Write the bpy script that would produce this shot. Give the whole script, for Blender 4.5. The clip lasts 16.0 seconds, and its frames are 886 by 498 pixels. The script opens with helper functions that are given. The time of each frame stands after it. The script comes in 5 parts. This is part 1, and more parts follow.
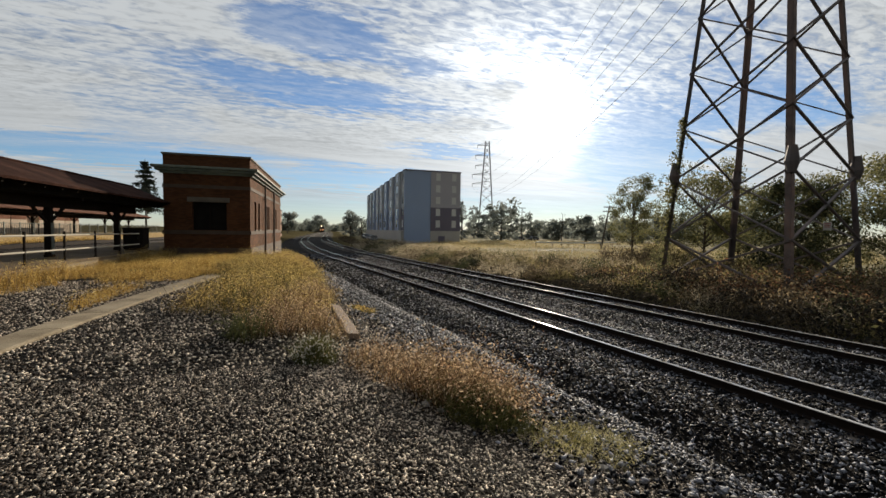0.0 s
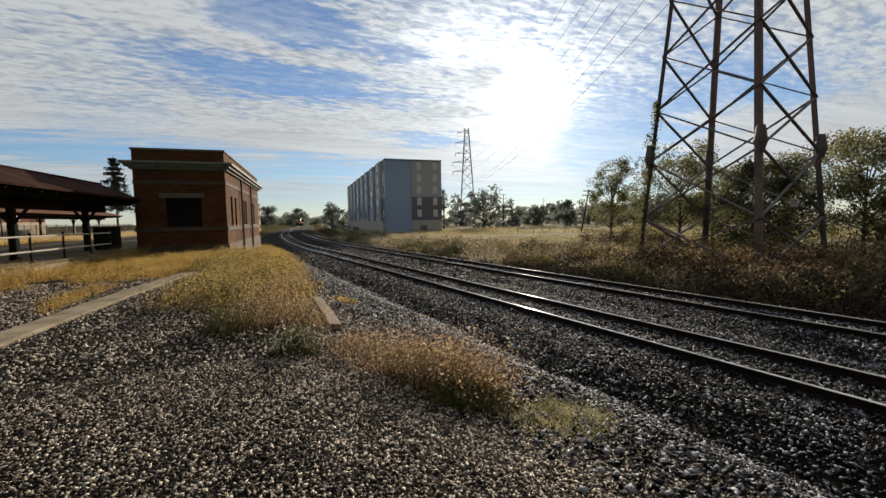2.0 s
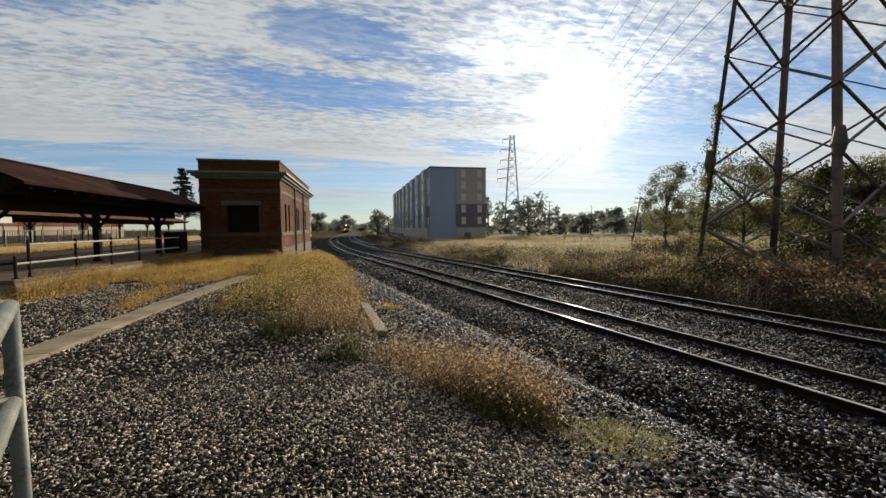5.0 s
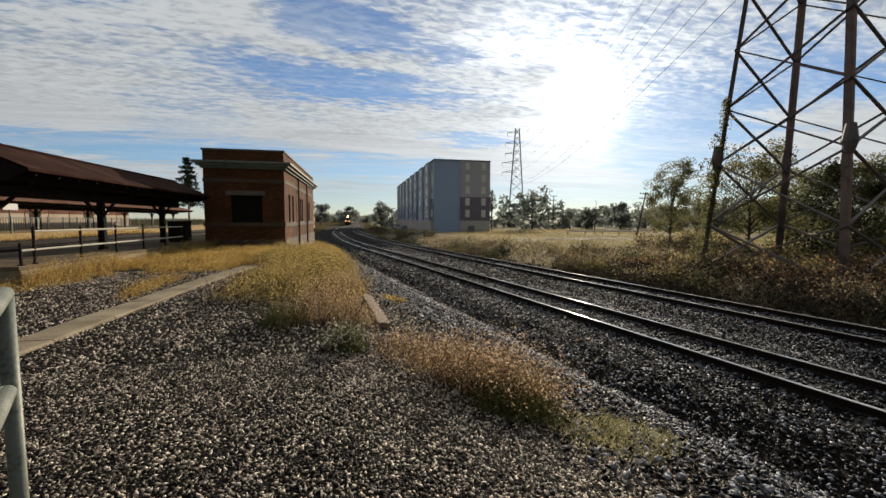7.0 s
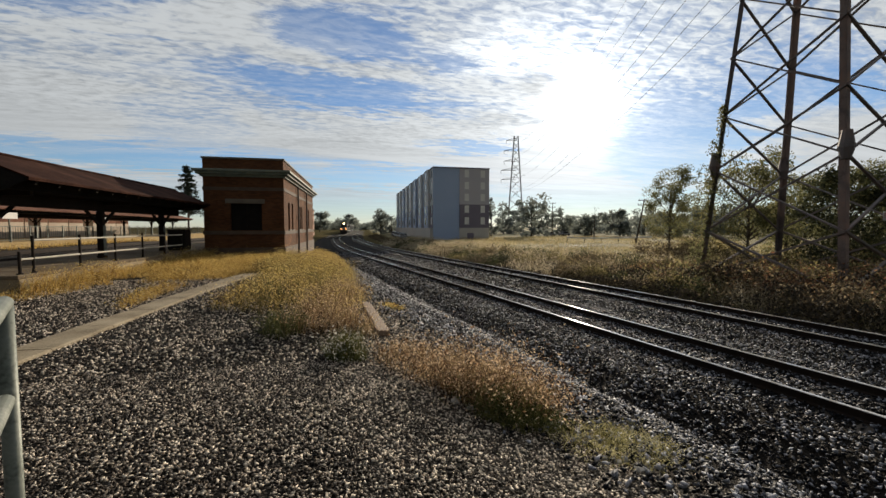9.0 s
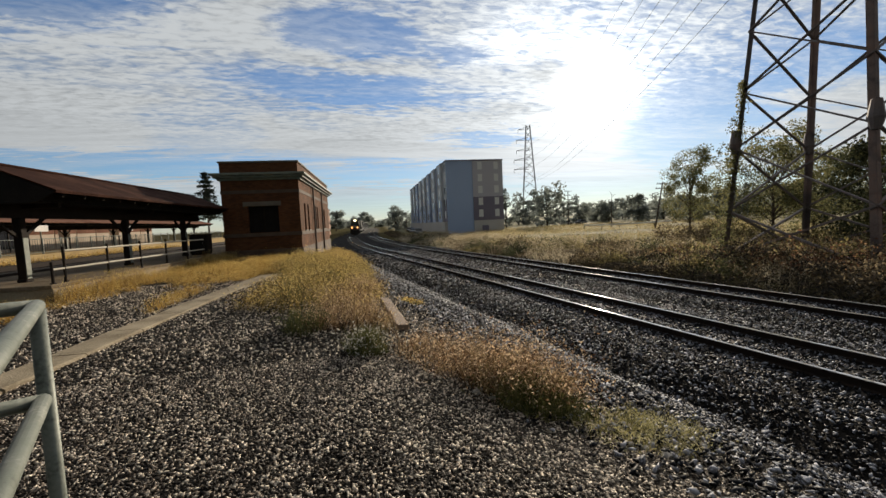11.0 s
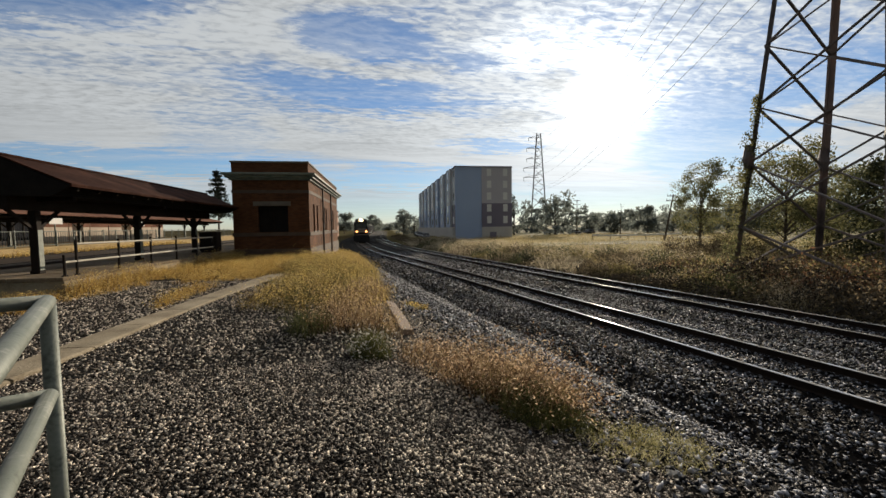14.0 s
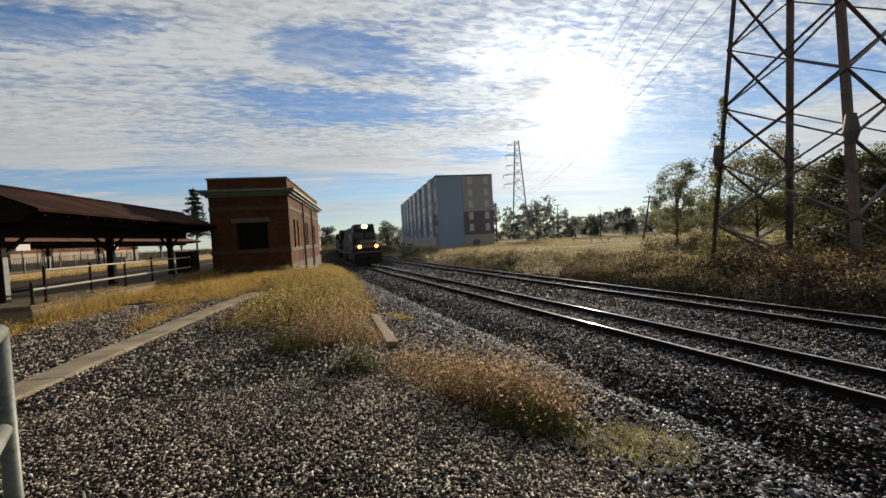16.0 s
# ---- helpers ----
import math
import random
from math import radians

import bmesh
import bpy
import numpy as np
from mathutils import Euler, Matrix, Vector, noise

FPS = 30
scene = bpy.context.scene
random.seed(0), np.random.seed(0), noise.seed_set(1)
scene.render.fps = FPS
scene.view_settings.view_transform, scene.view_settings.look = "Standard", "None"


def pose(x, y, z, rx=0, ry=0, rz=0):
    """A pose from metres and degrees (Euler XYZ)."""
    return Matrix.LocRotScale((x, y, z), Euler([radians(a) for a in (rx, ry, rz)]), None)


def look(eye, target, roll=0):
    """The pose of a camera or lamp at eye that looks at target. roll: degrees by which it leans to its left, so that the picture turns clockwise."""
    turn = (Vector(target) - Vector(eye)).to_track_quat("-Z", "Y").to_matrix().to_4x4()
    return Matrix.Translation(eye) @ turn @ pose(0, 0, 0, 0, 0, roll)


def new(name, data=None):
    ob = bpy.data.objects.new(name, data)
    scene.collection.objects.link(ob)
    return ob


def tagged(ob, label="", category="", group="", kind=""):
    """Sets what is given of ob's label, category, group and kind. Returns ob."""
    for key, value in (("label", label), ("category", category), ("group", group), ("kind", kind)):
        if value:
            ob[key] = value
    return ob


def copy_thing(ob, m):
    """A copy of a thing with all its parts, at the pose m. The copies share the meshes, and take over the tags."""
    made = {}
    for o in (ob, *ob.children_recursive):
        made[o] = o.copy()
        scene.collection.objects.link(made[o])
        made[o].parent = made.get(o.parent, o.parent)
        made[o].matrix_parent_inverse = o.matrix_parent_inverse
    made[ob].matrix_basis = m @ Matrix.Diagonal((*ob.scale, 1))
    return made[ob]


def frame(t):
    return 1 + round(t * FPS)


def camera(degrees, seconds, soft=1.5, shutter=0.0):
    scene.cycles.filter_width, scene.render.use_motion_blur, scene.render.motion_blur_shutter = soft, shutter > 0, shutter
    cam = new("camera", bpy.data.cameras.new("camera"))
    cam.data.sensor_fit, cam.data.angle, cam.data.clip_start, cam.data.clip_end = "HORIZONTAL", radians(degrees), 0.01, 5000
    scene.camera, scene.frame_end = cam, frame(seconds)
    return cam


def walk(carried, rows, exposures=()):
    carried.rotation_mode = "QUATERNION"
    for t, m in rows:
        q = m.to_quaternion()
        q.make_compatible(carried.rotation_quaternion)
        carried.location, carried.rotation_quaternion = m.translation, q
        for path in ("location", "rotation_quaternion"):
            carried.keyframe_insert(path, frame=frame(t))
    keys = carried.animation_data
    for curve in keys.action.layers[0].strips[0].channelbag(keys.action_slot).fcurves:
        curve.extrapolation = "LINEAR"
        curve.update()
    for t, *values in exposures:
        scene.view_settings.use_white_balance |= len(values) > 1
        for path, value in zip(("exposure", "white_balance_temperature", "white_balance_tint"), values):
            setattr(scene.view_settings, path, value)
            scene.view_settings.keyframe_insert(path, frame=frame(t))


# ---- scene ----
cam = camera(95.5, 16.0)
PATH = [
    (0, (-0.016, 0.016, 1.593), (0.621, 1.91, 1.501), 0.9),
    (0.5, (-0.012, 0.004, 1.589), (0.628, 1.896, 1.483), 1.1),
    (1, (0.006, 0.022, 1.591), (0.676, 1.903, 1.474), -0.5),
    (1.5, (0.013, -0.008, 1.571), (0.712, 1.861, 1.439), -0.2),
    (2, (0.033, -0.046, 1.567), (0.747, 1.817, 1.42), -1.0),
    (2.5, (0.011, -0.007, 1.589), (0.63, 1.893, 1.497), -1.6),
    (3, (-0.001, -0.004, 1.595), (0.545, 1.917, 1.502), -1.4),
    (3.5, (0.004, 0.005, 1.582), (0.537, 1.93, 1.485), -1.4),
    (4, (-0.004, -0.002, 1.59), (0.509, 1.928, 1.487), -0.9),
    (6.5, (0.002, 0.028, 1.595), (0.512, 1.958, 1.472), -0.2),
    (7, (0.006, 0.037, 1.591), (0.5, 1.969, 1.447), 0.2),
    (7.5, (0.023, 0.039, 1.587), (0.545, 1.963, 1.429), 0.3),
    (8, (0.021, 0.038, 1.592), (0.551, 1.961, 1.443), -0.1),
    (8.5, (0.011, 0.037, 1.598), (0.528, 1.965, 1.475), -0.3),
    (9, (0.008, 0.029, 1.593), (0.505, 1.963, 1.485), 0.0),
    (11.5, (0.014, 0.035, 1.57), (0.425, 1.987, 1.424), -2.9),
    (12, (0.011, 0.033, 1.574), (0.409, 1.987, 1.424), -2.4),
    (12.5, (0.003, 0.035, 1.585), (0.398, 1.99, 1.444), -2.1),
    (13, (-0.001, 0.045, 1.582), (0.389, 2.002, 1.454), -0.9),
    (13.5, (-0.008, 0.033, 1.593), (0.378, 1.992, 1.472), -0.6),
    (14, (0.01, 0.042, 1.583), (0.397, 2.001, 1.473), -0.8),
    (14.5, (0.011, 0.04, 1.586), (0.404, 1.999, 1.495), -1.1),
    (15, (0.032, 0.038, 1.585), (0.443, 1.994, 1.506), -1.4),
    (15.5, (0.046, 0.035, 1.584), (0.484, 1.985, 1.516), -2.5),
    (16, (0.053, 0.039, 1.579), (0.519, 1.983, 1.513), -3.2),
]
walk(cam, [(t, look(eye, target, roll)) for t, eye, target, roll in PATH])

# ---- light ----
SUN_AZ, SUN_EL = 33.2, 15.6          # degrees right of +y, degrees above the horizon
SUN_WAY = Vector((math.sin(radians(SUN_AZ)) * math.cos(radians(SUN_EL)),
                  math.cos(radians(SUN_AZ)) * math.cos(radians(SUN_EL)), math.sin(radians(SUN_EL))))
sun = new("sun", bpy.data.lights.new("sun", "SUN"))
sun.data.energy, sun.data.angle, sun.data.color = 5.0, radians(0.6), (1.0, 0.86, 0.66)
sun.matrix_world = look(SUN_WAY * 100, (0, 0, 0))
scene.view_settings.exposure = 0.0


def make_world():
    """Hazy blue evening sky with a sheet of rippled cloud that glows round the sun."""
    w = bpy.data.worlds.new("sky")
    scene.world = w
    w.use_nodes = True
    nt = w.node_tree
    nt.nodes.clear()
    N, L = nt.nodes.new, nt.links.new

    def math_node(op, a, b=None, c=None, clamp=False):
        n = N("ShaderNodeMath")
        n.operation, n.use_clamp = op, clamp
        for i, v in enumerate((a, b, c)):
            if v is None:
                continue
            if isinstance(v, (int, float)):
                n.inputs[i].default_value = v
            else:
                L(v, n.inputs[i])
        return n.outputs[0]

    def rng(v, a, b, c=0.0, d=1.0):
        n = N("ShaderNodeMapRange")
        n.interpolation_type = "SMOOTHSTEP"
        L(v, n.inputs[0])
        for i, q in zip((1, 2, 3, 4), (a, b, c, d)):
            n.inputs[i].default_value = q
        return n.outputs[0]

    def mix(fac, a, b, kind="MIX"):
        n = N("ShaderNodeMix")
        n.data_type, n.blend_type = "RGBA", kind
        for s, v in ((0, fac), (6, a), (7, b)):
            if isinstance(v, (int, float)):
                n.inputs[s].default_value = v
            elif isinstance(v, tuple):
                n.inputs[s].default_value = (*v, 1)
            else:
                L(v, n.inputs[s])
        return n.outputs[2]

    co = N("ShaderNodeTexCoord")
    sep = N("ShaderNodeSeparateXYZ")
    L(co.outputs["Generated"], sep.inputs[0])
    x, y, z = sep.outputs
    zc = math_node("MAXIMUM", z, 0.02)
    zs = math_node("ADD", zc, 0.06)
    flat = N("ShaderNodeCombineXYZ")
    L(math_node("DIVIDE", x, zs), flat.inputs[0])
    L(math_node("DIVIDE", y, zs), flat.inputs[1])

    def noise_at(rot, sx, sy, scale, detail, rough, dist=0.0, off=0.0):
        m = N("ShaderNodeMapping")
        m.inputs["Rotation"].default_value = (0, 0, radians(rot))
        m.inputs["Scale"].default_value = (sx, sy, 1)
        m.inputs["Location"].default_value = (off, off * 0.7, off)
        L(flat.outputs[0], m.inputs["Vector"])
        n = N("ShaderNodeTexNoise")
        n.inputs["Scale"].default_value = scale
        n.inputs["Detail"].default_value = detail
        n.inputs["Roughness"].default_value = rough
        n.inputs["Distortion"].default_value = dist
        L(m.outputs[0], n.inputs["Vector"])
        return n.outputs[0]

    big = noise_at(-34, 0.55, 1.0, 0.8, 3, 0.5, 0.4, 5.3)      # thick and thin parts of the sheet
    rip = noise_at(-36, 1.0, 2.1, 11.0, 4, 0.6, 0.5, 1.0)       # altocumulus ripples
    wisp = noise_at(-32, 0.35, 1.5, 2.2, 6, 0.62, 0.8, 7.0)     # streaks
    fray = noise_at(-34, 0.6, 1.7, 4.5, 5, 0.65, 0.6, 3.0)      # ragged edges
    az = math_node("MULTIPLY", math_node("ARCTAN2", x, y), 57.3)
    el = math_node("MULTIPLY", math_node("ARCSINE", z), 57.3)
    az = math_node("ADD", az, math_node("MULTIPLY", math_node("SUBTRACT", wisp, 0.5), 26.0))
    el = math_node("ADD", el, math_node("MULTIPLY", math_node("SUBTRACT", fray, 0.5), 7.0))

    def gap(a0, e0, sa, se, tilt=0.0):
        """A soft-edged stretch of the sky round a bearing and a height, in degrees."""
        da = math_node("SUBTRACT", az, a0)
        de = math_node("SUBTRACT", math_node("SUBTRACT", el, e0), math_node("MULTIPLY", da, tilt))
        da, de = math_node("DIVIDE", da, sa), math_node("DIVIDE", de, se)
        q = math_node("ADD", math_node("MULTIPLY", da, da), math_node("MULTIPLY", de, de))
        return math_node("EXPONENT", math_node("MULTIPLY", q, -1.0))

    clear = None
    for g, amount in ((gap(-33, 21.5, 17, 3.0, 0.12), 1.0), (gap(2, 24.3, 9, 2.8, -0.08), 0.85), (gap(2, 17.4, 14, 2.0, -0.10), 0.8),
                      (gap(18, 11.3, 6, 1.0), 0.9), (gap(44, 9.5, 9, 4.6), 0.95), (gap(-30, 7.4, 30, 1.5, 0.02), 0.85), (gap(4, 6.8, 14, 1.7), 0.85),
                      (gap(62, 15, 12, 5), 0.45), (gap(14, 21.5, 5, 1.0, -0.2), 0.5)):
        q = math_node("MULTIPLY", g, amount)
        clear = q if clear is None else math_node("MAXIMUM", clear, q)
    cover = rng(big, CLOUD_LO, CLOUD_HI)
    veil = rng(el, 8.0, 15.0)                                  # rippled high up, a smooth sheet low down
    ripples = math_node("ADD", math_node("MULTIPLY", math_node("MULTIPLY", rip, veil), 0.8), math_node("MULTIPLY", math_node("SUBTRACT", 1.0, veil), 0.42))
    body = math_node("ADD", ripples, math_node("MULTIPLY", wisp, 0.5))
    thick = math_node("ADD", math_node("ADD", body, math_node("MULTIPLY", cover, 0.30)), 0.16)
    cloud = rng(math_node("SUBTRACT", thick, math_node("MULTIPLY", clear, 0.80)), 0.40, 0.98)
    low = rng(z, 0.03, 0.12)
    cloud = math_node("MULTIPLY", cloud, math_node("ADD", math_node("MULTIPLY", low, 0.6), 0.4))
    deep = math_node("MAXIMUM", gap(28, 18.8, 6, 1.2, -0.05), math_node("MULTIPLY", gap(24, 14.3, 6, 0.8), 0.7))

    sky = N("ShaderNodeTexSky")
    sky.sky_type, sky.sun_disc = "NISHITA", False
    sky.sun_elevation, sky.sun_rotation = radians(SUN_EL), radians(SUN_AZ)
    sky.air_density, sky.dust_density, sky.ozone_density = 1.0, 0.05, 2.5
    skyc = mix(1.0, sky.outputs[0], (0.078, 0.090, 0.108), "MULTIPLY")

    dot = N("ShaderNodeVectorMath")
    dot.operation = "DOT_PRODUCT"
    L(co.outputs["Generated"], dot.inputs[0])
    dot.inputs[1].default_value = SUN_WAY
    near = math_node("MAXIMUM", dot.outputs["Value"], 0.0)
    glow_wide = math_node("POWER", near, 9.0)
    glow_mid = math_node("POWER", near, 60.0)
    glow_core = math_node("POWER", near, 650.0)
    lit = math_node("ADD", math_node("ADD", rng(dot.outputs["Value"], -0.35, 0.6, 0.10, 0.445), math_node("MULTIPLY", glow_wide, 0.28)),
                    math_node("ADD", math_node("MULTIPLY", glow_mid, 0.30), math_node("MULTIPLY", glow_core, 2.2)))
    lit = math_node("ADD", lit, math_node("MULTIPLY", gap(26, 23, 8, 3.2), 0.4))       # thin bright cloud over the sun
    shade = rng(body, 0.42, 0.80, 0.82, 1.30)
    lit = math_node("MULTIPLY", lit, math_node("MULTIPLY", shade, math_node("SUBTRACT", 1.0, math_node("MULTIPLY", deep, 0.42))))
    cl = N("ShaderNodeCombineXYZ")
    L(math_node("MULTIPLY", lit, 0.955), cl.inputs[0])
    L(math_node("MULTIPLY", lit, 1.0), cl.inputs[1])
    L(math_node("MULTIPLY", lit, 1.025), cl.inputs[2])
    cloud = math_node("MAXIMUM", cloud, math_node("ADD", math_node("MULTIPLY", glow_wide, 0.30), math_node("MULTIPLY", rng(math_node("ADD", wisp, math_node("MULTIPLY", rip, 0.4)), 0.5, 0.95), 0.42)))      # thin veil, thickest round the sun
    c = mix(cloud, skyc, cl.outputs[0])
    # haze lit by the sun in the thin air round it
    halo = math_node("ADD", math_node("MULTIPLY", glow_mid, 0.10), math_node("MULTIPLY", glow_core, 2.0))
    hz = N("ShaderNodeCombineXYZ")
    L(halo, hz.inputs[0])
    L(math_node("MULTIPLY", halo, 0.97), hz.inputs[1])
    L(math_node("MULTIPLY", halo, 0.90), hz.inputs[2])
    c = mix(1.0, c, hz.outputs[0], "ADD")
    bg = N("ShaderNodeBackground")
    L(c, bg.inputs[0])
    bg.inputs[1].default_value = 1.0
    out = N("ShaderNodeOutputWorld")
    L(bg.outputs[0], out.inputs[0])


CLOUD_LO, CLOUD_HI = 0.36, 0.56
make_world()


# ---- materials ----
def material(name, colours, scale=4.0, fine=40.0, rough=0.8, metal=0.0, bump=0.3, bump_size=0.01, per_object=0.0,
             per_island=0.0, coat=0.0, translucent=0.0, spec=0.5):
    """A mottled surface: two or three colours mixed by a coarse and a fine noise in metres, with relief."""
    m = bpy.data.materials.new(name)
    m.use_nodes = True
    nt = m.node_tree
    N, L = nt.nodes.new, nt.links.new
    b = nt.nodes["Principled BSDF"]
    b.inputs["Roughness"].default_value, b.inputs["Metallic"].default_value = rough, metal
    b.inputs["Specular IOR Level"].default_value = spec
    if coat:
        b.inputs["Coat Weight"].default_value = coat
    co = N("ShaderNodeTexCoord")
    pos = co.outputs["Object"]
    fields = []
    for s, d in ((scale, 4), (fine, 3)):
        n = N("ShaderNodeTexNoise")
        n.inputs["Scale"].default_value, n.inputs["Detail"].default_value = s, d
        L(pos, n.inputs["Vector"])
        fields.append(n.outputs[0])
    add = N("ShaderNodeMath")
    add.operation = "MULTIPLY_ADD"
    L(fields[0], add.inputs[0])
    add.inputs[1].default_value = 0.6
    half = N("ShaderNodeMath")
    half.operation = "MULTIPLY"
    L(fields[1], half.inputs[0])
    half.inputs[1].default_value = 0.4
    L(half.outputs[0], add.inputs[2])
    val = add.outputs[0]
    for amount, kind in ((per_object, "o"), (per_island, "i")):
        if amount:
            src = N("ShaderNodeObjectInfo").outputs["Random"] if kind == "o" else N("ShaderNodeNewGeometry").outputs["Random Per Island"]
            k = N("ShaderNodeMath")
            k.operation = "MULTIPLY_ADD"
            L(src, k.inputs[0])
            k.inputs[1].default_value = amount
            k.inputs[2].default_value = -amount / 2
            s = N("ShaderNodeMath")
            s.operation = "ADD"
            L(k.outputs[0], s.inputs[0])
            L(val, s.inputs[1])
            val = s.outputs[0]
    ramp = N("ShaderNodeValToRGB")
    el = ramp.color_ramp.elements
    n = len(colours)
    while len(el) < n:
        el.new(0.5)
    for i, c in enumerate(colours):
        el[i].position = 0.3 + 0.4 * i / max(1, n - 1)
        el[i].color = (*c, 1)
    L(val, ramp.inputs[0])
    L(ramp.outputs[0], b.inputs["Base Color"])
    if bump:
        bn = N("ShaderNodeBump")
        bn.inputs["Strength"].default_value, bn.inputs["Distance"].default_value = bump, bump_size
        L(fields[1], bn.inputs["Height"])
        L(bn.outputs[0], b.inputs["Normal"])
    if translucent:
        tr = N("ShaderNodeBsdfTranslucent")
        L(ramp.outputs[0], tr.inputs[0])
        mx = N("ShaderNodeMixShader")
        mx.inputs[0].default_value = translucent
        L(b.outputs[0], mx.inputs[1])
        L(tr.outputs[0], mx.inputs[2])
        L(mx.outputs[0], nt.nodes["Material Output"].inputs[0])
    return m


def glowing(name, colour, strength):
    m = bpy.data.materials.new(name)
    m.use_nodes = True
    b = m.node_tree.nodes["Principled BSDF"]
    b.inputs["Base Color"].default_value = (*colour, 1)
    b.inputs["Emission Color"].default_value = (*colour, 1)
    b.inputs["Emission Strength"].default_value = strength
    return m


def brick_material(name):
    """Running-bond brickwork at real size, laid by height and the run of the wall."""
    m = bpy.data.materials.new(name)
    m.use_nodes = True
    nt = m.node_tree
    N, L = nt.nodes.new, nt.links.new
    b = nt.nodes["Principled BSDF"]
    b.inputs["Roughness"].default_value, b.inputs["Specular IOR Level"].default_value = 0.9, 0.12
    co = N("ShaderNodeTexCoord")
    sep = N("ShaderNodeSeparateXYZ")
    L(co.outputs["Object"], sep.inputs[0])
    run = N("ShaderNodeMath")
    run.operation = "ADD"
    L(sep.outputs[0], run.inputs[0])
    L(sep.outputs[1], run.inputs[1])
    uv = N("ShaderNodeCombineXYZ")
    L(run.outputs[0], uv.inputs[0])
    L(sep.outputs[2], uv.inputs[1])
    br = N("ShaderNodeTexBrick")
    br.inputs["Scale"].default_value = 1.0
    br.inputs["Brick Width"].default_value, br.inputs["Row Height"].default_value = 0.21, 0.068
    br.inputs["Mortar Size"].default_value = 0.005
    br.inputs["Color1"].default_value = (0.165, 0.072, 0.034, 1)
    br.inputs["Color2"].default_value = (0.100, 0.046, 0.025, 1)
    br.inputs["Mortar"].default_value = (0.10, 0.064, 0.044, 1)
    L(uv.outputs[0], br.inputs["Vector"])
    n = N("ShaderNodeTexNoise")
    n.inputs["Scale"].default_value, n.inputs["Detail"].default_value = 0.8, 6
    L(co.outputs["Object"], n.inputs["Vector"])
    ramp = N("ShaderNodeValToRGB")
    ramp.color_ramp.elements[0].position, ramp.color_ramp.elements[1].position = 0.3, 0.7
    ramp.color_ramp.elements[0].color, ramp.color_ramp.elements[1].color = (0.72, 0.7, 0.68, 1), (1.15, 1.1, 1.05, 1)
    L(n.outputs[0], ramp.inputs[0])
    mx = N("ShaderNodeMix")
    mx.data_type, mx.blend_type = "RGBA", "MULTIPLY"
    mx.inputs[0].default_value = 1.0
    L(br.outputs[0], mx.inputs[6])
    L(ramp.outputs[0], mx.inputs[7])
    L(mx.outputs[2], b.inputs["Base Color"])
    bp = N("ShaderNodeBump")
    bp.inputs["Strength"].default_value, bp.inputs["Distance"].default_value = 0.5, 0.01
    bp.invert = True
    L(br.outputs["Fac"], bp.inputs["Height"])
    L(bp.outputs[0], b.inputs["Normal"])
    return m


BRICK = brick_material("brick")
STONE = material("limestone", [(0.13, 0.11, 0.085), (0.22, 0.19, 0.15)], 2, 30, 0.85)
BAND = material("brown sandstone", [(0.075, 0.05, 0.036), (0.135, 0.095, 0.07)], 2, 30, 0.88)
DRAIN = material("brown painted pipe", [(0.06, 0.035, 0.024), (0.10, 0.06, 0.042)], 3, 20, 0.7)
CORNICE = material("weathered copper cornice", [(0.11, 0.14, 0.12), (0.24, 0.26, 0.21)], 3, 25, 0.7)
ROOFING = material("roof felt", [(0.05, 0.05, 0.05), (0.09, 0.085, 0.08)], 3, 40, 0.9)
DARK_GLASS = material("dark window glass", [(0.012, 0.013, 0.015), (0.025, 0.025, 0.03)], 2, 8, 0.12, bump=0.0)
RUST_ROOF = material("rusted sheet roof", [(0.014, 0.006, 0.0045), (0.034, 0.0135, 0.009), (0.075, 0.034, 0.023)], 1.2, 14, 0.95, 0.0, spec=0.05)
RED_ROOF = material("red brown sheet roof", [(0.09, 0.042, 0.028), (0.16, 0.08, 0.055), (0.22, 0.12, 0.085)], 0.8, 10, 0.95, spec=0.05)
DARK_STEEL = material("dark painted steel", [(0.010, 0.0075, 0.006), (0.024, 0.016, 0.012)], 3, 30, 0.85, spec=0.2)
GALV = material("galvanised pipe", [(0.055, 0.062, 0.050), (0.13, 0.145, 0.122), (0.16, 0.172, 0.15), (0.30, 0.305, 0.27)], 9, 75, 0.55, 0.2, 0.55, 0.002)
PALE_PIPE = material("pale weathered pipe", [(0.34, 0.30, 0.24), (0.46, 0.42, 0.35)], 4, 30, 0.7)
# Boarded windows; on the canopies its near black also stands for shade.
DARK_BOARD = material("dark boarded window", [(0.010, 0.009, 0.009), (0.022, 0.019, 0.017)], 3, 20, 0.85, bump=0.1, spec=0.1)
TOWER_STEEL = material("weathered tower steel", [(0.11, 0.094, 0.095), (0.185, 0.162, 0.16), (0.225, 0.155, 0.132)], 1.2, 14, 0.75, 0.25)
FAR_STEEL = material("far tower steel", [(0.18, 0.18, 0.19), (0.25, 0.25, 0.26)], 1, 6, 0.7, 0.2)
CONCRETE = material("worn concrete", [(0.13, 0.10, 0.065), (0.29, 0.235, 0.16), (0.41, 0.345, 0.25)], 1.9, 38, 0.92, bump=0.8, spec=0.2)
PAVING = material("dusty tan paving", [(0.10, 0.074, 0.05), (0.17, 0.13, 0.088), (0.25, 0.20, 0.14)], 0.5, 14, 0.95, spec=0.1, bump=0.3)
# Near black, so the shade between the laid stones is in the bed's colour.
SHADED_GRAVEL_BED = material("gravel bed dark with gap shade", [(0.005, 0.0044, 0.0038), (0.012, 0.010, 0.0085), (0.034, 0.028, 0.023)], 3, 34, 0.95, spec=0.1, bump=1.0, bump_size=0.03)
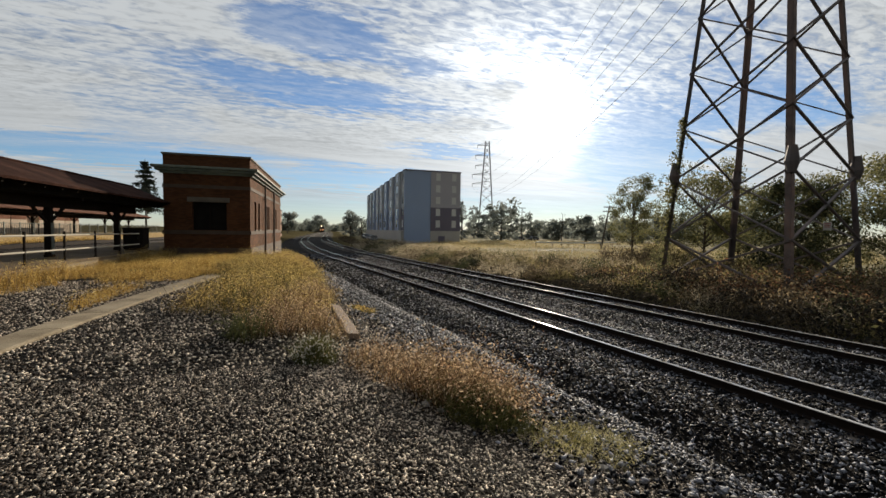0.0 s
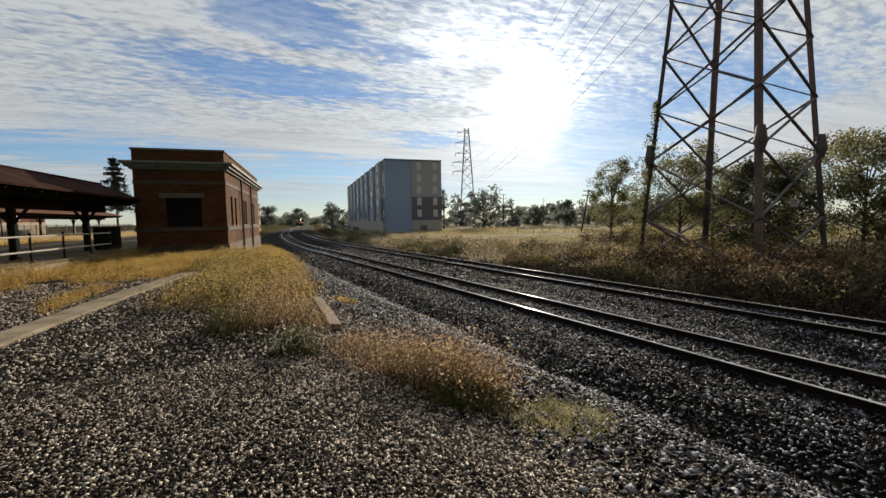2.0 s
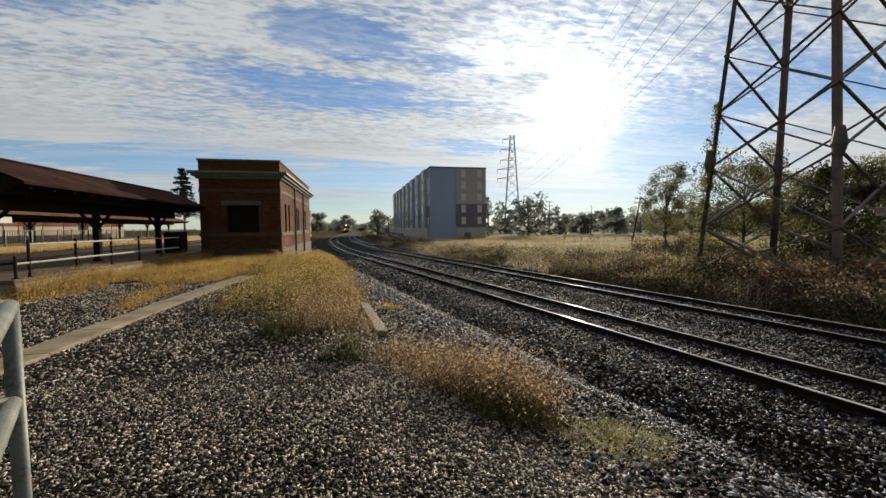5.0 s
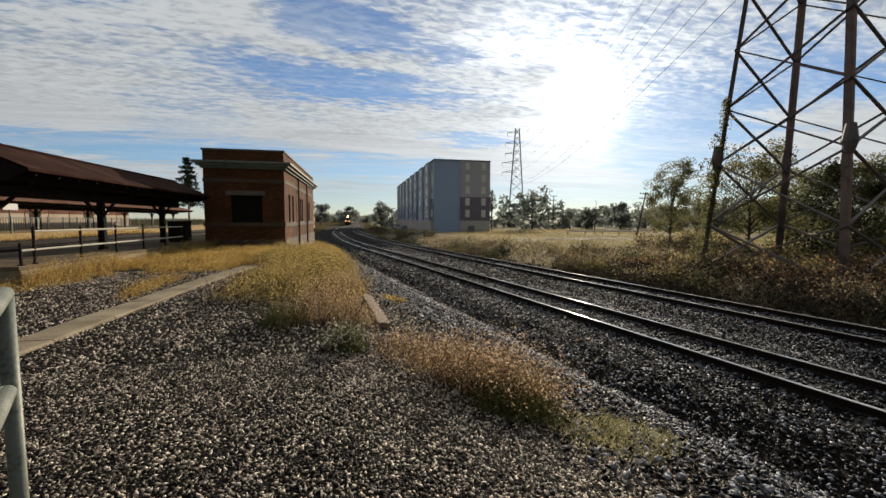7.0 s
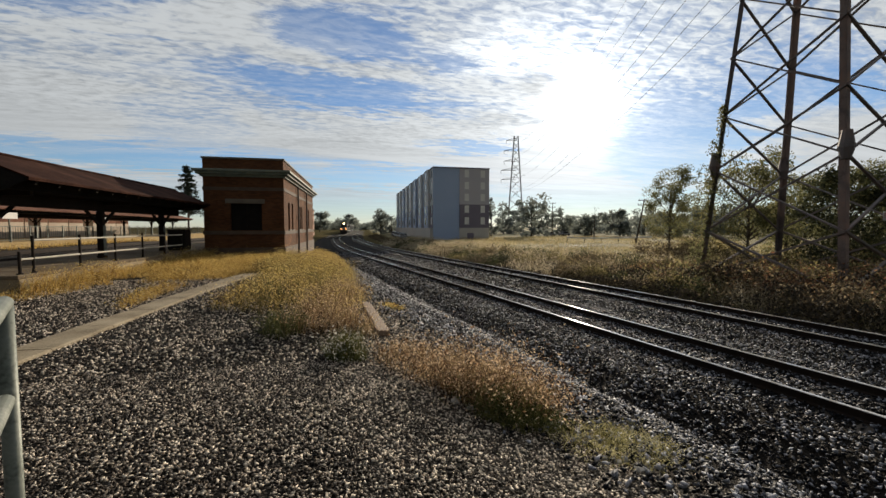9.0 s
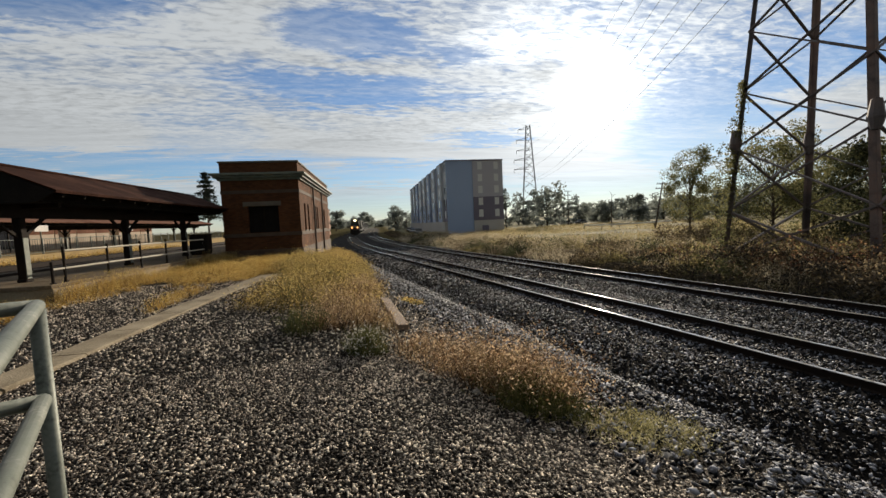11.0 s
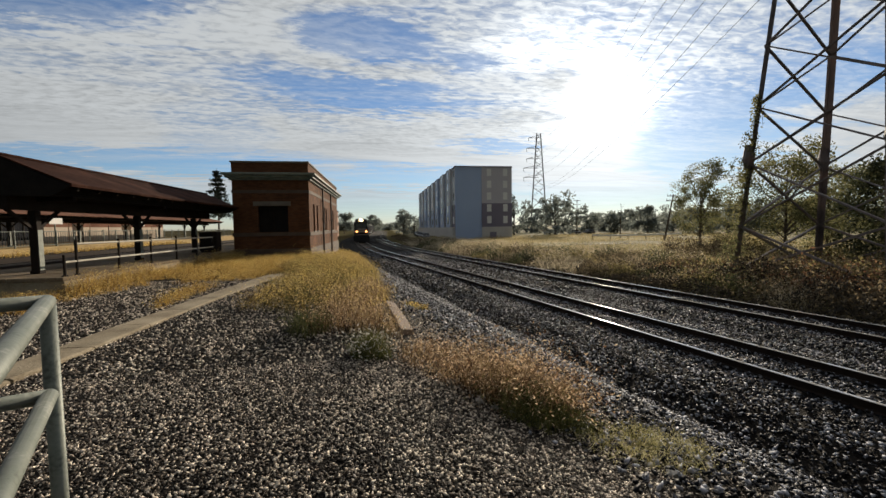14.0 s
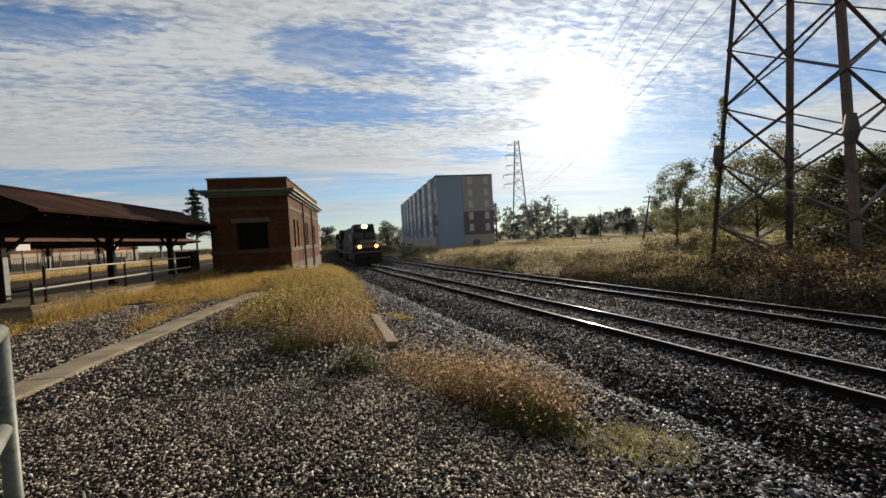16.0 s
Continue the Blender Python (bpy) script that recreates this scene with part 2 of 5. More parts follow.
# The palest stop puts sunlit highlights into the colour of some stones.
FLECKED_STONES = material("crushed stone", [(0.024, 0.0175, 0.0125), (0.048, 0.035, 0.025), (0.09, 0.068, 0.05), (0.235, 0.185, 0.14), (0.68, 0.585, 0.475)], 2, 60, 0.62, per_island=0.75, spec=0.3, bump=0.4)
# Near-black stops carry the stones' shaded sides, the pale stop their sunlit sparkle.
SHADED_BALLAST = material("ballast stone with shade in its colour", [(0.005, 0.0056, 0.0078), (0.0095, 0.0105, 0.0145), (0.016, 0.0175, 0.0235), (0.033, 0.036, 0.046), (0.33, 0.34, 0.385)], 2, 60, 0.6, per_island=0.68, spec=0.12, bump=0.4)
RAIL_SIDE = material("rusted rail", [(0.016, 0.011, 0.009), (0.03, 0.02, 0.015)], 3, 50, 0.85, 0.0, spec=0.2)
RAIL_TOP = material("polished rail head", [(0.60, 0.57, 0.53), (0.72, 0.69, 0.65)], 3, 90, 0.085, 0.3, 0.0)
TIE_WOOD = material("creosoted timber", [(0.045, 0.036, 0.03), (0.11, 0.09, 0.075), (0.16, 0.135, 0.115)], 3, 40, 0.9, per_object=0.4)
PLANK_WOOD = material("grey timber plank", [(0.16, 0.11, 0.08), (0.27, 0.20, 0.15)], 3, 45, 0.9)
SOIL = material("soil and dead grass", [(0.05, 0.042, 0.024), (0.10, 0.085, 0.045), (0.16, 0.14, 0.075)], 0.35, 6, 1.0, spec=0.0, bump=0.6, bump_size=0.05)
GOLD_GRASS = material("dry golden grass", [(0.17, 0.10, 0.03), (0.45, 0.28, 0.07), (0.62, 0.43, 0.15)], 0.7, 9, 0.7, per_island=0.45, bump=0, translucent=0.6)
GREEN_WEED = material("green weed leaf", [(0.025, 0.033, 0.010), (0.07, 0.08, 0.024), (0.18, 0.165, 0.055)], 0.9, 9, 0.7, per_island=0.4, bump=0, translucent=0.4)
RED_WEED = material("reddish seed grass", [(0.045, 0.026, 0.013), (0.20, 0.115, 0.05), (0.42, 0.31, 0.17)], 0.9, 9, 0.7, per_island=0.6, bump=0, translucent=0.45)
PALE_WEED = material("pale green groundcover", [(0.14, 0.13, 0.045), (0.40, 0.36, 0.15), (0.72, 0.66, 0.40)], 0.9, 9, 0.8, per_island=0.4, bump=0, translucent=0.4)
GOLD_SEED = material("golden seed heads", [(0.10, 0.055, 0.016), (0.58, 0.385, 0.085), (0.90, 0.70, 0.27)], 0.9, 9, 0.7, per_island=0.85, bump=0, translucent=0.62)
RED_SEED = material("tan seed heads", [(0.085, 0.042, 0.022), (0.40, 0.235, 0.125), (0.84, 0.64, 0.42)], 0.9, 9, 0.7, per_island=0.85, bump=0, translucent=0.5)
MEADOW = material("meadow grass", [(0.22, 0.19, 0.09), (0.42, 0.35, 0.18), (0.60, 0.50, 0.30)], 0.08, 3, 0.8, per_island=0.4, bump=0, translucent=0.65)
STRAW = material("flattened straw and turf", [(0.13, 0.12, 0.06), (0.25, 0.22, 0.13), (0.37, 0.325, 0.205)], 0.06, 4, 0.95, spec=0.05, bump=0.6, bump_size=0.05)
# Darker copy of the tree leaf: the shade of shadowed crowns is in its colour.
SHADOW_LEAF = material("green tree leaf darkened as crown shade", [(0.028, 0.034, 0.018), (0.07, 0.078, 0.036), (0.17, 0.16, 0.07)], 0.4, 5, 0.65, per_island=0.4, bump=0, translucent=0.55)
WATER = material("standing water", [(0.02, 0.022, 0.025), (0.03, 0.03, 0.032)], 1, 6, 0.08, bump=0.05)
TAN_BRICK = material("tan brick", [(0.25, 0.125, 0.075), (0.36, 0.20, 0.125)], 0.5, 12, 0.9)
PALE_STONE = material("pale limestone", [(0.26, 0.24, 0.22), (0.42, 0.40, 0.37)], 8, 60, 0.8)
STALK = material("olive weed stalk", [(0.05, 0.042, 0.016), (0.16, 0.12, 0.04), (0.34, 0.26, 0.095)], 0.9, 9, 0.8, per_island=0.6, bump=0, translucent=0.4)
DRY_WEED = material("grey tan dry weed", [(0.24, 0.19, 0.12), (0.48, 0.40, 0.27), (0.68, 0.60, 0.45)], 0.3, 5, 0.8, per_island=0.5, bump=0, translucent=0.6)
SCRUB = material("autumn scrub leaf", [(0.035, 0.028, 0.016), (0.115, 0.09, 0.056), (0.33, 0.26, 0.16)], 0.5, 5, 0.8, per_island=0.28, bump=0, translucent=0.6)
# Brown brush, darkened further to hold the shade along the bank's foot.
SHADED_BRUSH = material("dead brown brush with bank shade", [(0.014, 0.012, 0.0095), (0.034, 0.028, 0.021), (0.10, 0.082, 0.058)], 0.5, 5, 0.9, per_island=0.3, bump=0, translucent=0.2)
RUST_LEAF = material("red autumn leaf", [(0.065, 0.034, 0.024), (0.19, 0.095, 0.056), (0.42, 0.25, 0.13)], 0.5, 5, 0.8, per_island=0.45, bump=0, translucent=0.5)
OLIVE = material("olive autumn leaf", [(0.06, 0.053, 0.024), (0.19, 0.16, 0.068), (0.42, 0.35, 0.17)], 0.5, 5, 0.75, per_island=0.4, bump=0, translucent=0.65)
FLOWER = material("white flower head", [(0.55, 0.53, 0.46), (0.75, 0.73, 0.66)], 0.9, 9, 0.8, per_island=0.4, bump=0, translucent=0.3)
TAN_EDGE = material("ochre platform edge", [(0.24, 0.165, 0.075), (0.36, 0.26, 0.125), (0.44, 0.33, 0.18)], 0.5, 8, 0.9, spec=0.1)
TREE_LEAF = material("tree leaf", [(0.075, 0.08, 0.04), (0.16, 0.16, 0.075), (0.29, 0.265, 0.125)], 0.4, 5, 0.7, per_island=0.4, bump=0, translucent=0.72)
# Paler and greyer than near leaf: the air's haze is mixed into the colour.
HAZED_LEAF = material("distant foliage paled as haze", [(0.16, 0.18, 0.165), (0.24, 0.26, 0.235)], 0.2, 3, 0.9, per_island=0.35, bump=0, translucent=0.75)
NEEDLE = material("spruce needle", [(0.02, 0.03, 0.02), (0.04, 0.055, 0.035)], 0.6, 6, 0.8, per_island=0.3, bump=0)
BARK = material("bark", [(0.05, 0.04, 0.03), (0.10, 0.08, 0.065)], 2, 25, 0.9, bump=0.6)
PANEL_BLUE = material("blue grey cladding", [(0.44, 0.54, 0.74), (0.48, 0.58, 0.78)], 0.3, 4, 0.7, bump=0.1)
PANEL_FRONT = material("slate blue cladding", [(0.37, 0.48, 0.72), (0.41, 0.52, 0.76)], 0.3, 4, 0.7, bump=0.1)
PANEL_GREY = material("warm grey cladding", [(0.49, 0.48, 0.55), (0.53, 0.52, 0.585)], 0.3, 4, 0.7, bump=0.1)
PANEL_DARK = material("dark plum cladding", [(0.19, 0.17, 0.235), (0.22, 0.20, 0.265)], 0.3, 4, 0.7, bump=0.1)
PANEL_PALE = material("pale grey cladding", [(0.56, 0.59, 0.64), (0.64, 0.66, 0.70)], 0.3, 4, 0.7, bump=0.1)
BASE_PALE = material("pale block base", [(0.50, 0.48, 0.47), (0.60, 0.58, 0.56)], 0.3, 6, 0.85)
# The bright reflection in the panes is a near-white base colour.
WIN_SKY_PALE = material("window pane with reflection in its colour", [(0.70, 0.71, 0.73), (0.80, 0.80, 0.80)], 0.3, 2, 0.35, bump=0)
LOCO_BLACK = material("black locomotive paint", [(0.010, 0.010, 0.0105), (0.02, 0.019, 0.019)], 1.5, 20, 0.65, bump=0.1)
LOCO_GREY = material("dusty cream stripe", [(0.20, 0.175, 0.14), (0.28, 0.25, 0.205)], 2, 20, 0.6, bump=0.1)
WAGON = material("grey freight box", [(0.22, 0.22, 0.22), (0.33, 0.32, 0.31)], 0.8, 12, 0.7)
HEADLAMP = glowing("headlamp", (1.0, 0.74, 0.36), 16)
DITCHLAMP = glowing("ditch lamp", (1.0, 0.38, 0.12), 5.0)
CAR_PAINT = material("car paint", [(0.10, 0.105, 0.115), (0.22, 0.22, 0.23)], 0.5, 3, 0.3, 0.2, 0, per_object=0.8)
WHITE_PAINT = material("white paint", [(0.70, 0.70, 0.68), (0.80, 0.79, 0.77)], 1, 12, 0.7)
HALL_BASE = material("tan rendered wall base", [(0.24, 0.18, 0.13), (0.48, 0.40, 0.31)], 0.4, 8, 0.9)
WIRE = material("aluminium conductor", [(0.16, 0.16, 0.17), (0.2, 0.2, 0.21)], 1, 5, 0.6, 0.4, 0)
SIGN_WHITE = material("faded white sign", [(0.5, 0.47, 0.44), (0.6, 0.57, 0.53)], 3, 20, 0.6)
SIGN_RED = material("faded red print", [(0.4, 0.08, 0.06), (0.45, 0.12, 0.09)], 3, 20, 0.6)


# ---- mesh helpers ----
def part(name, bm, mat, parent=None, label="", smooth=False):
    """Link a bmesh as one mesh object, under a thing if one is given."""
    me = bpy.data.meshes.new(name)
    bm.to_mesh(me)
    bm.free()
    return link(name, me, mat, parent, label, smooth)


def link(name, me, mat, parent=None, label="", smooth=False):
    for x in (mat if isinstance(mat, (list, tuple)) else [mat]):
        if x.name not in me.materials:
            me.materials.append(x)
    if smooth:
        me.polygons.foreach_set("use_smooth", [True] * len(me.polygons))
    ob = new(name, me)
    if parent:
        ob.parent = parent
    if label:
        ob["label"] = label
    return ob


def thing(name, at=(0, 0, 0), rz=0, **tags):
    ob = new(name)
    ob.matrix_world = pose(*at, 0, 0, rz)
    return tagged(ob, **tags)


def box(bm, lo, hi, bevel=0.0, index=0):
    lo, hi = Vector(lo), Vector(hi)
    r = bmesh.ops.create_cube(bm, size=1, matrix=Matrix.Translation((lo + hi) / 2) @ Matrix.Diagonal((*(hi - lo), 1)))
    fs = {f for v in r["verts"] for f in v.link_faces}
    for f in fs:
        f.material_index = index
    if bevel:
        es = {e for v in r["verts"] for e in v.link_edges}
        bmesh.ops.bevel(bm, geom=list(es), offset=bevel, segments=1, affect="EDGES")
    return bm


def boxes(*pairs, bevel=0.0):
    bm = bmesh.new()
    for lo, hi in pairs:
        box(bm, lo, hi, bevel)
    return bm


def bar(bm, a, b, r, sides=6, r2=None):
    """A rod from a to b."""
    a, b = Vector(a), Vector(b)
    d = b - a
    m = Matrix.Translation((a + b) / 2) @ d.to_track_quat("Z", "Y").to_matrix().to_4x4()
    bmesh.ops.create_cone(bm, cap_ends=True, segments=sides, radius1=r, radius2=r if r2 is None else r2, depth=d.length, matrix=m)
    return bm


def beam(bm, a, b, w, h):
    """A flat or square bar from a to b."""
    a, b = Vector(a), Vector(b)
    d = b - a
    m = Matrix.Translation((a + b) / 2) @ d.to_track_quat("Z", "Y").to_matrix().to_4x4() @ Matrix.Diagonal((w, h, d.length, 1))
    bmesh.ops.create_cube(bm, size=1, matrix=m)
    return bm


def sweep(profile, path, closed=True):
    """Extrude a profile of (sideways, up) along a path of (point, side vector)."""
    vs, fs, n = [], [], len(profile)
    for p, s in path:
        for u, v in profile:
            vs.append((p[0] + s[0] * u, p[1] + s[1] * u, p[2] + v))
    for i in range(len(path) - 1):
        for j in range(n if closed else n - 1):
            k = (j + 1) % n
            fs.append((i * n + j, i * n + k, (i + 1) * n + k, (i + 1) * n + j))
    if closed:
        fs.append(tuple(range(n)))
        fs.append(tuple(range((len(path) - 1) * n, len(path) * n))[::-1])
    return vs, fs


def mesh_of(name, vs, fs):
    me = bpy.data.meshes.new(name)
    me.from_pydata([tuple(v) for v in vs], [], [tuple(f) for f in fs])
    me.update()
    return me


# ---- the railway line ----
LINE_Y = [-60, -20, 0, 10, 20, 30, 40, 50, 60, 75, 95, 120, 160, 212, 280, 342, 450, 700]
LINE_X = [15.0, 11.9, 9.55, 8.1, 6.6, 5.05, 3.5, 2.1, 1.05, 0.1, -0.65, -0.7, 0.9, 3.8, 7.3, 10.6, 17.0, 33.0]
RAIL_Z = -1.35
SPACING = 5.1


def _spline(xs, ys):
    n = len(xs)
    h = np.diff(xs)
    A, r = np.eye(n), np.zeros(n)
    for i in range(1, n - 1):
        A[i, i - 1:i + 2] = h[i - 1], 2 * (h[i - 1] + h[i]), h[i]
        r[i] = 6 * ((ys[i + 1] - ys[i]) / h[i] - (ys[i] - ys[i - 1]) / h[i - 1])
    return np.linalg.solve(A, r)


_M = _spline(np.array(LINE_Y, float), np.array(LINE_X, float))


def line_x(y):
    """The centre of the near track at y (arrays welcome)."""
    X, Y = np.array(LINE_X), np.array(LINE_Y, float)
    y = np.clip(y, Y[0], Y[-1])
    i = np.clip(np.searchsorted(Y, y) - 1, 0, len(Y) - 2)
    h = Y[i + 1] - Y[i]
    a, b = (Y[i + 1] - y) / h, (y - Y[i]) / h
    return a * X[i] + b * X[i + 1] + ((a ** 3 - a) * _M[i] + (b ** 3 - b) * _M[i + 1]) * h * h / 6


def line_at(y, off=0.0):
    """Point and unit side vector (to the right) of a line running off metres to the right of the near track."""
    x, d = float(line_x(y)), float(line_x(y + 0.5) - line_x(y - 0.5))
    k = math.hypot(1, d)
    s = (1 / k, -d / k)
    return (x + s[0] * off, y + s[1] * off, RAIL_Z), s


def smooth01(a):
    a = np.clip(a, 0, 1)
    return a * a * (3 - 2 * a)


def ground_z(x, y):
    """Height of the ground: gravel terrace, slope to the ditch, ballast bed of the two tracks, scrub land beyond."""
    x, y = np.asarray(x, float), np.asarray(y, float)
    d = (line_x(y) - 0.75) - x                    # to the left of the near rail
    terrace = -1.25 * smooth01((y - 52) / 25)
    ditch = -1.66
    f = np.clip((8.6 - d) / 6.7, 0, 1)
    f = np.where(f < 0.2, f * f * 2.5, f - 0.1) / 0.9
    left = terrace + (ditch - terrace) * f
    bed = RAIL_Z - 0.2
    w = 0.14 * np.sin(y * 0.9 + 1) + 0.08 * np.sin(y * 2.1)
    left = left - 0.30 * smooth01((4.7 + w - d) / 2.2)                 # the terrace falls away to a shallow ditch
    toe = -1.76
    shoulder = toe + (bed - toe) * np.clip((2.65 + w - d) / 1.05, 0, 1)     # flank of the ballast
    z = np.where(d > 2.65 + w, np.maximum(left, toe), shoulder)
    e = x - (line_x(y) + SPACING + 0.75)          # to the right of the far rail
    right = bed + (-1.95 - bed) * smooth01((e - 0.9) / 1.1)
    right = right + 0.5 * smooth01((e - 2.5) / 5)
    z = np.where(e > 0.9, right, z)
    z = np.where((d < 1.0) & (e < 0.9), bed, z)
    mid = x - line_x(y) - SPACING / 2
    z = z - 0.10 * np.exp(-(mid / 0.7) ** 2) * ((d < 0) & (e < 0))
    return z


def make_ground():
    """One sheet of ground out to the horizon, fine near the gravel and the tracks."""
    xs = np.unique(np.concatenate([np.array([-3000, -1200, -500, -250, -120, -80, -50, -35, -25, -18]), np.arange(-14, 18, 0.25), np.arange(18, 40, 0.5),
                                   np.array([42, 46, 52, 60, 70, 85, 110, 150, 220, 400, 800, 1500, 3000])]))
    ys = np.unique(np.concatenate([np.array([-3000, -800, -200, -80, -40, -20, -10]), np.arange(-5, 60, 0.5), np.arange(60, 130, 2.0),
                                   np.array([140, 160, 180, 200, 230, 270, 320, 400, 500, 700, 1000, 1800, 3000])]))
    X, Y = np.meshgrid(xs, ys)
    Z = ground_z(X, Y)
    far = (np.hypot(X, Y) > 90)
    rnd = np.random.RandomState(4)
    Z = Z + rnd.uniform(-0.006, 0.006, Z.shape) * ~far
    vs = np.stack([X.ravel(), Y.ravel(), Z.ravel()], 1).tolist()
    nx = len(xs)
    fs, idx = [], []
    for j in range(len(ys) - 1):
        for i in range(nx - 1):
            fs.append((j * nx + i, j * nx + i + 1, (j + 1) * nx + i + 1, (j + 1) * nx + i))
            cx, cy = (xs[i] + xs[i + 1]) / 2, (ys[j] + ys[j + 1]) / 2
            lx = line_x(cy)
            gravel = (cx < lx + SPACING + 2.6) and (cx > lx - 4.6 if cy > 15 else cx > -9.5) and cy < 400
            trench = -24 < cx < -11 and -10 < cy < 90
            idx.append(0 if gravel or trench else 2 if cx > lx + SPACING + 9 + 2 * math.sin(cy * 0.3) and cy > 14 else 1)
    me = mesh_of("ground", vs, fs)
    ob = link("ground", me, [SHADED_GRAVEL_BED, SOIL, STRAW], smooth=True)
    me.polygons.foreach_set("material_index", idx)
    tagged(ob, "grey gravel terrace and dry scrub land beside the tracks", "ground", kind="structure")


make_ground()


def make_track(name, off, y0, y1, label):
    """One track: two flat-bottomed rails with polished heads; the ties follow as pieces."""
    tr = thing(name, label=label, category="railway track", group="railway tracks", kind="structure")
    ys = list(np.arange(y0, 60, 1.0)) + list(np.arange(60, 160, 2.5)) + list(np.arange(160, y1, 6.0))
    prof = [(-0.075, -0.178), (0.075, -0.178), (0.07, -0.162), (0.012, -0.145), (0.012, -0.045), (0.036, -0.036), (0.036, -0.006),
            (0.024, -0.001), (-0.024, -0.001), (-0.036, -0.006), (-0.036, -0.036), (-0.012, -0.045), (-0.012, -0.145), (-0.07, -0.162)]
    for side in (-0.7525, 0.7525):
        path = [line_at(float(y), off + side) for y in ys]
        rail = link("rail", mesh_of("rail", *sweep(prof, path)), RAIL_SIDE, tr)
        head = [(-0.0375, -0.013), (0.0375, -0.013), (0.036, -0.004), (0.030, 0.0), (-0.030, 0.0), (-0.036, -0.004)]
        link("rail_head", mesh_of("rail_head", *sweep(head, path)), RAIL_TOP, rail, "polished steel running surface")
    return tr


near_track = make_track("near_track", 0.0, -40, 520, "curving rusted railway track with polished rail heads on ballast")
far_track = make_track("far_track", SPACING, -40, 520, "second parallel railway track with polished rail heads")


# ---- brick station building ----
def make_brick_building():
    x0, x1, y0, y1, top = -4.05, 0.0, 0.0, 14.8, 5.25
    b = thing("brick_building", (-2.95, 23.9, 0), -2.4, label="flat-roofed dark red brick station building with green cornice", category="building")
    t = 0.35
    wins = [1.65, 2.95, 5.5, 6.4, 7.3, 10.0, 10.8, 11.6]
    WZ0, WZ1, WW = 1.42, 3.05, 0.62
    ys = [y0]
    for w in wins:
        ys += [w - WW / 2, w + WW / 2]
    ys.append(y1)
    pairs = [((x1 - t, y0, -1.4), (x1, y1, WZ0)), ((x1 - t, y0, WZ1), (x1, y1, top))]
    for i in range(0, len(ys), 2):
        pairs.append(((x1 - t, ys[i], WZ0), (x1, ys[i + 1], WZ1)))
    part("side_wall", boxes(*pairs), BRICK, b)
    ox0, ox1, oz0, oz1 = -2.75, -1.15, 1.42, 2.88
    part("front_wall", boxes(((x0, y0, -0.6), (ox0, y0 + t, top)), ((ox1, y0, -0.6), (x1 - t, y0 + t, top)),
                             ((ox0, y0, -0.6), (ox1, y0 + t, oz0)), ((ox0, y0, oz1), (ox1, y0 + t, top))), BRICK, b)
    part("rear_wall", boxes(((x0, y1 - t, -1.4), (x1 - t, y1, top))), BRICK, b)
    part("far_wall", boxes(((x0, y0 + t, -1.0), (x0 + t, y1 - t, top))), BRICK, b)
    part("roof", boxes(((x0 + t, y0 + t, top - 0.6), (x1 - t, y1 - t, top - 0.45))), ROOFING, b)
    fw = part("front_window", boxes(((ox0, y0 + 0.2, oz0), (ox1, y0 + 0.23, oz1))), DARK_BOARD, b, "dark boarded window")
    part("mullion", boxes(((ox0 + 0.75, y0 + 0.15, oz0), (ox0 + 0.83, y0 + 0.2, oz1))), DARK_STEEL, fw)
    for w in wins:
        f = part("window", boxes(((x1 - 0.26, w - WW / 2, WZ0), (x1 - 0.23, w + WW / 2, WZ1))), DARK_BOARD, b)
        part("transom", boxes(((x1 - 0.23, w - WW / 2, WZ0 + 1.0), (x1 - 0.18, w + WW / 2, WZ0 + 1.07))), DARK_STEEL, f)
        part("sill", boxes(((x1 - 0.15, w - WW / 2 - 0.05, WZ0 - 0.02), (x1 + 0.08, w + WW / 2 + 0.05, WZ0 + 0.04))), STONE, f)

    def ring(name, z0, z1, o, mat, label, bevel=0.0):
        """A band on the three seen sides, one piece a side."""
        for lo, hi in (((x0 - o, y0 - o, z0), (x1 + o, y0 - 0.002, z1)), ((x1 + 0.002, y0 - 0.002, z0), (x1 + o, y1 + o, z1)), ((x0 - o, y0 - 0.002, z0), (x0 - 0.002, y1 + o, z1))):
            part(name, boxes((lo, hi), bevel=bevel), mat, b, label)
    ring("plinth", -0.8, 0.48, 0.06, BAND, "weathered stone plinth")
    ring("sill_band", 1.2, 1.4, 0.05, BAND, "stone sill band")
    ring("string_course", 3.58, 3.76, 0.03, BAND, "stone string course")
    ring("cornice_bed", 4.3, 4.42, 0.12, CORNICE, "weathered green cornice moulding", 0.012)
    ring("cornice_step", 4.422, 4.55, 0.28, CORNICE, "weathered green cornice moulding", 0.012)
    ring("cornice", 4.552, 4.68, 0.42, CORNICE, "weathered green projecting cornice", 0.012)
    part("coping", boxes(((x0 - 0.06, y0 - 0.06, top), (x1 + 0.06, y0 + t, top + 0.1)), ((x1 - t, y0 + t, top), (x1 + 0.06, y1 + 0.06, top + 0.1)),
                         ((x0 - 0.06, y0 + t, top), (x0 + t, y1 + 0.06, top + 0.1)), bevel=0.015), STONE, b, "stone parapet coping")
    part("lintel", boxes(((-2.98, y0 - 0.04, 2.88), (-1.0, y0 + 0.2, 3.13)), bevel=0.01), STONE, b, "pale stone lintel")
    for yy in (4.7, 9.2):
        bm = bmesh.new()
        bar(bm, (x1 + 0.13, yy, -0.2), (x1 + 0.13, yy, 4.3), 0.06, 8)
        for z in (1.0, 2.2, 3.4):
            box(bm, (x1, yy - 0.09, z), (x1 + 0.2, yy + 0.09, z + 0.05))
        part("downpipe", bm, DRAIN, b, "brown downpipe")


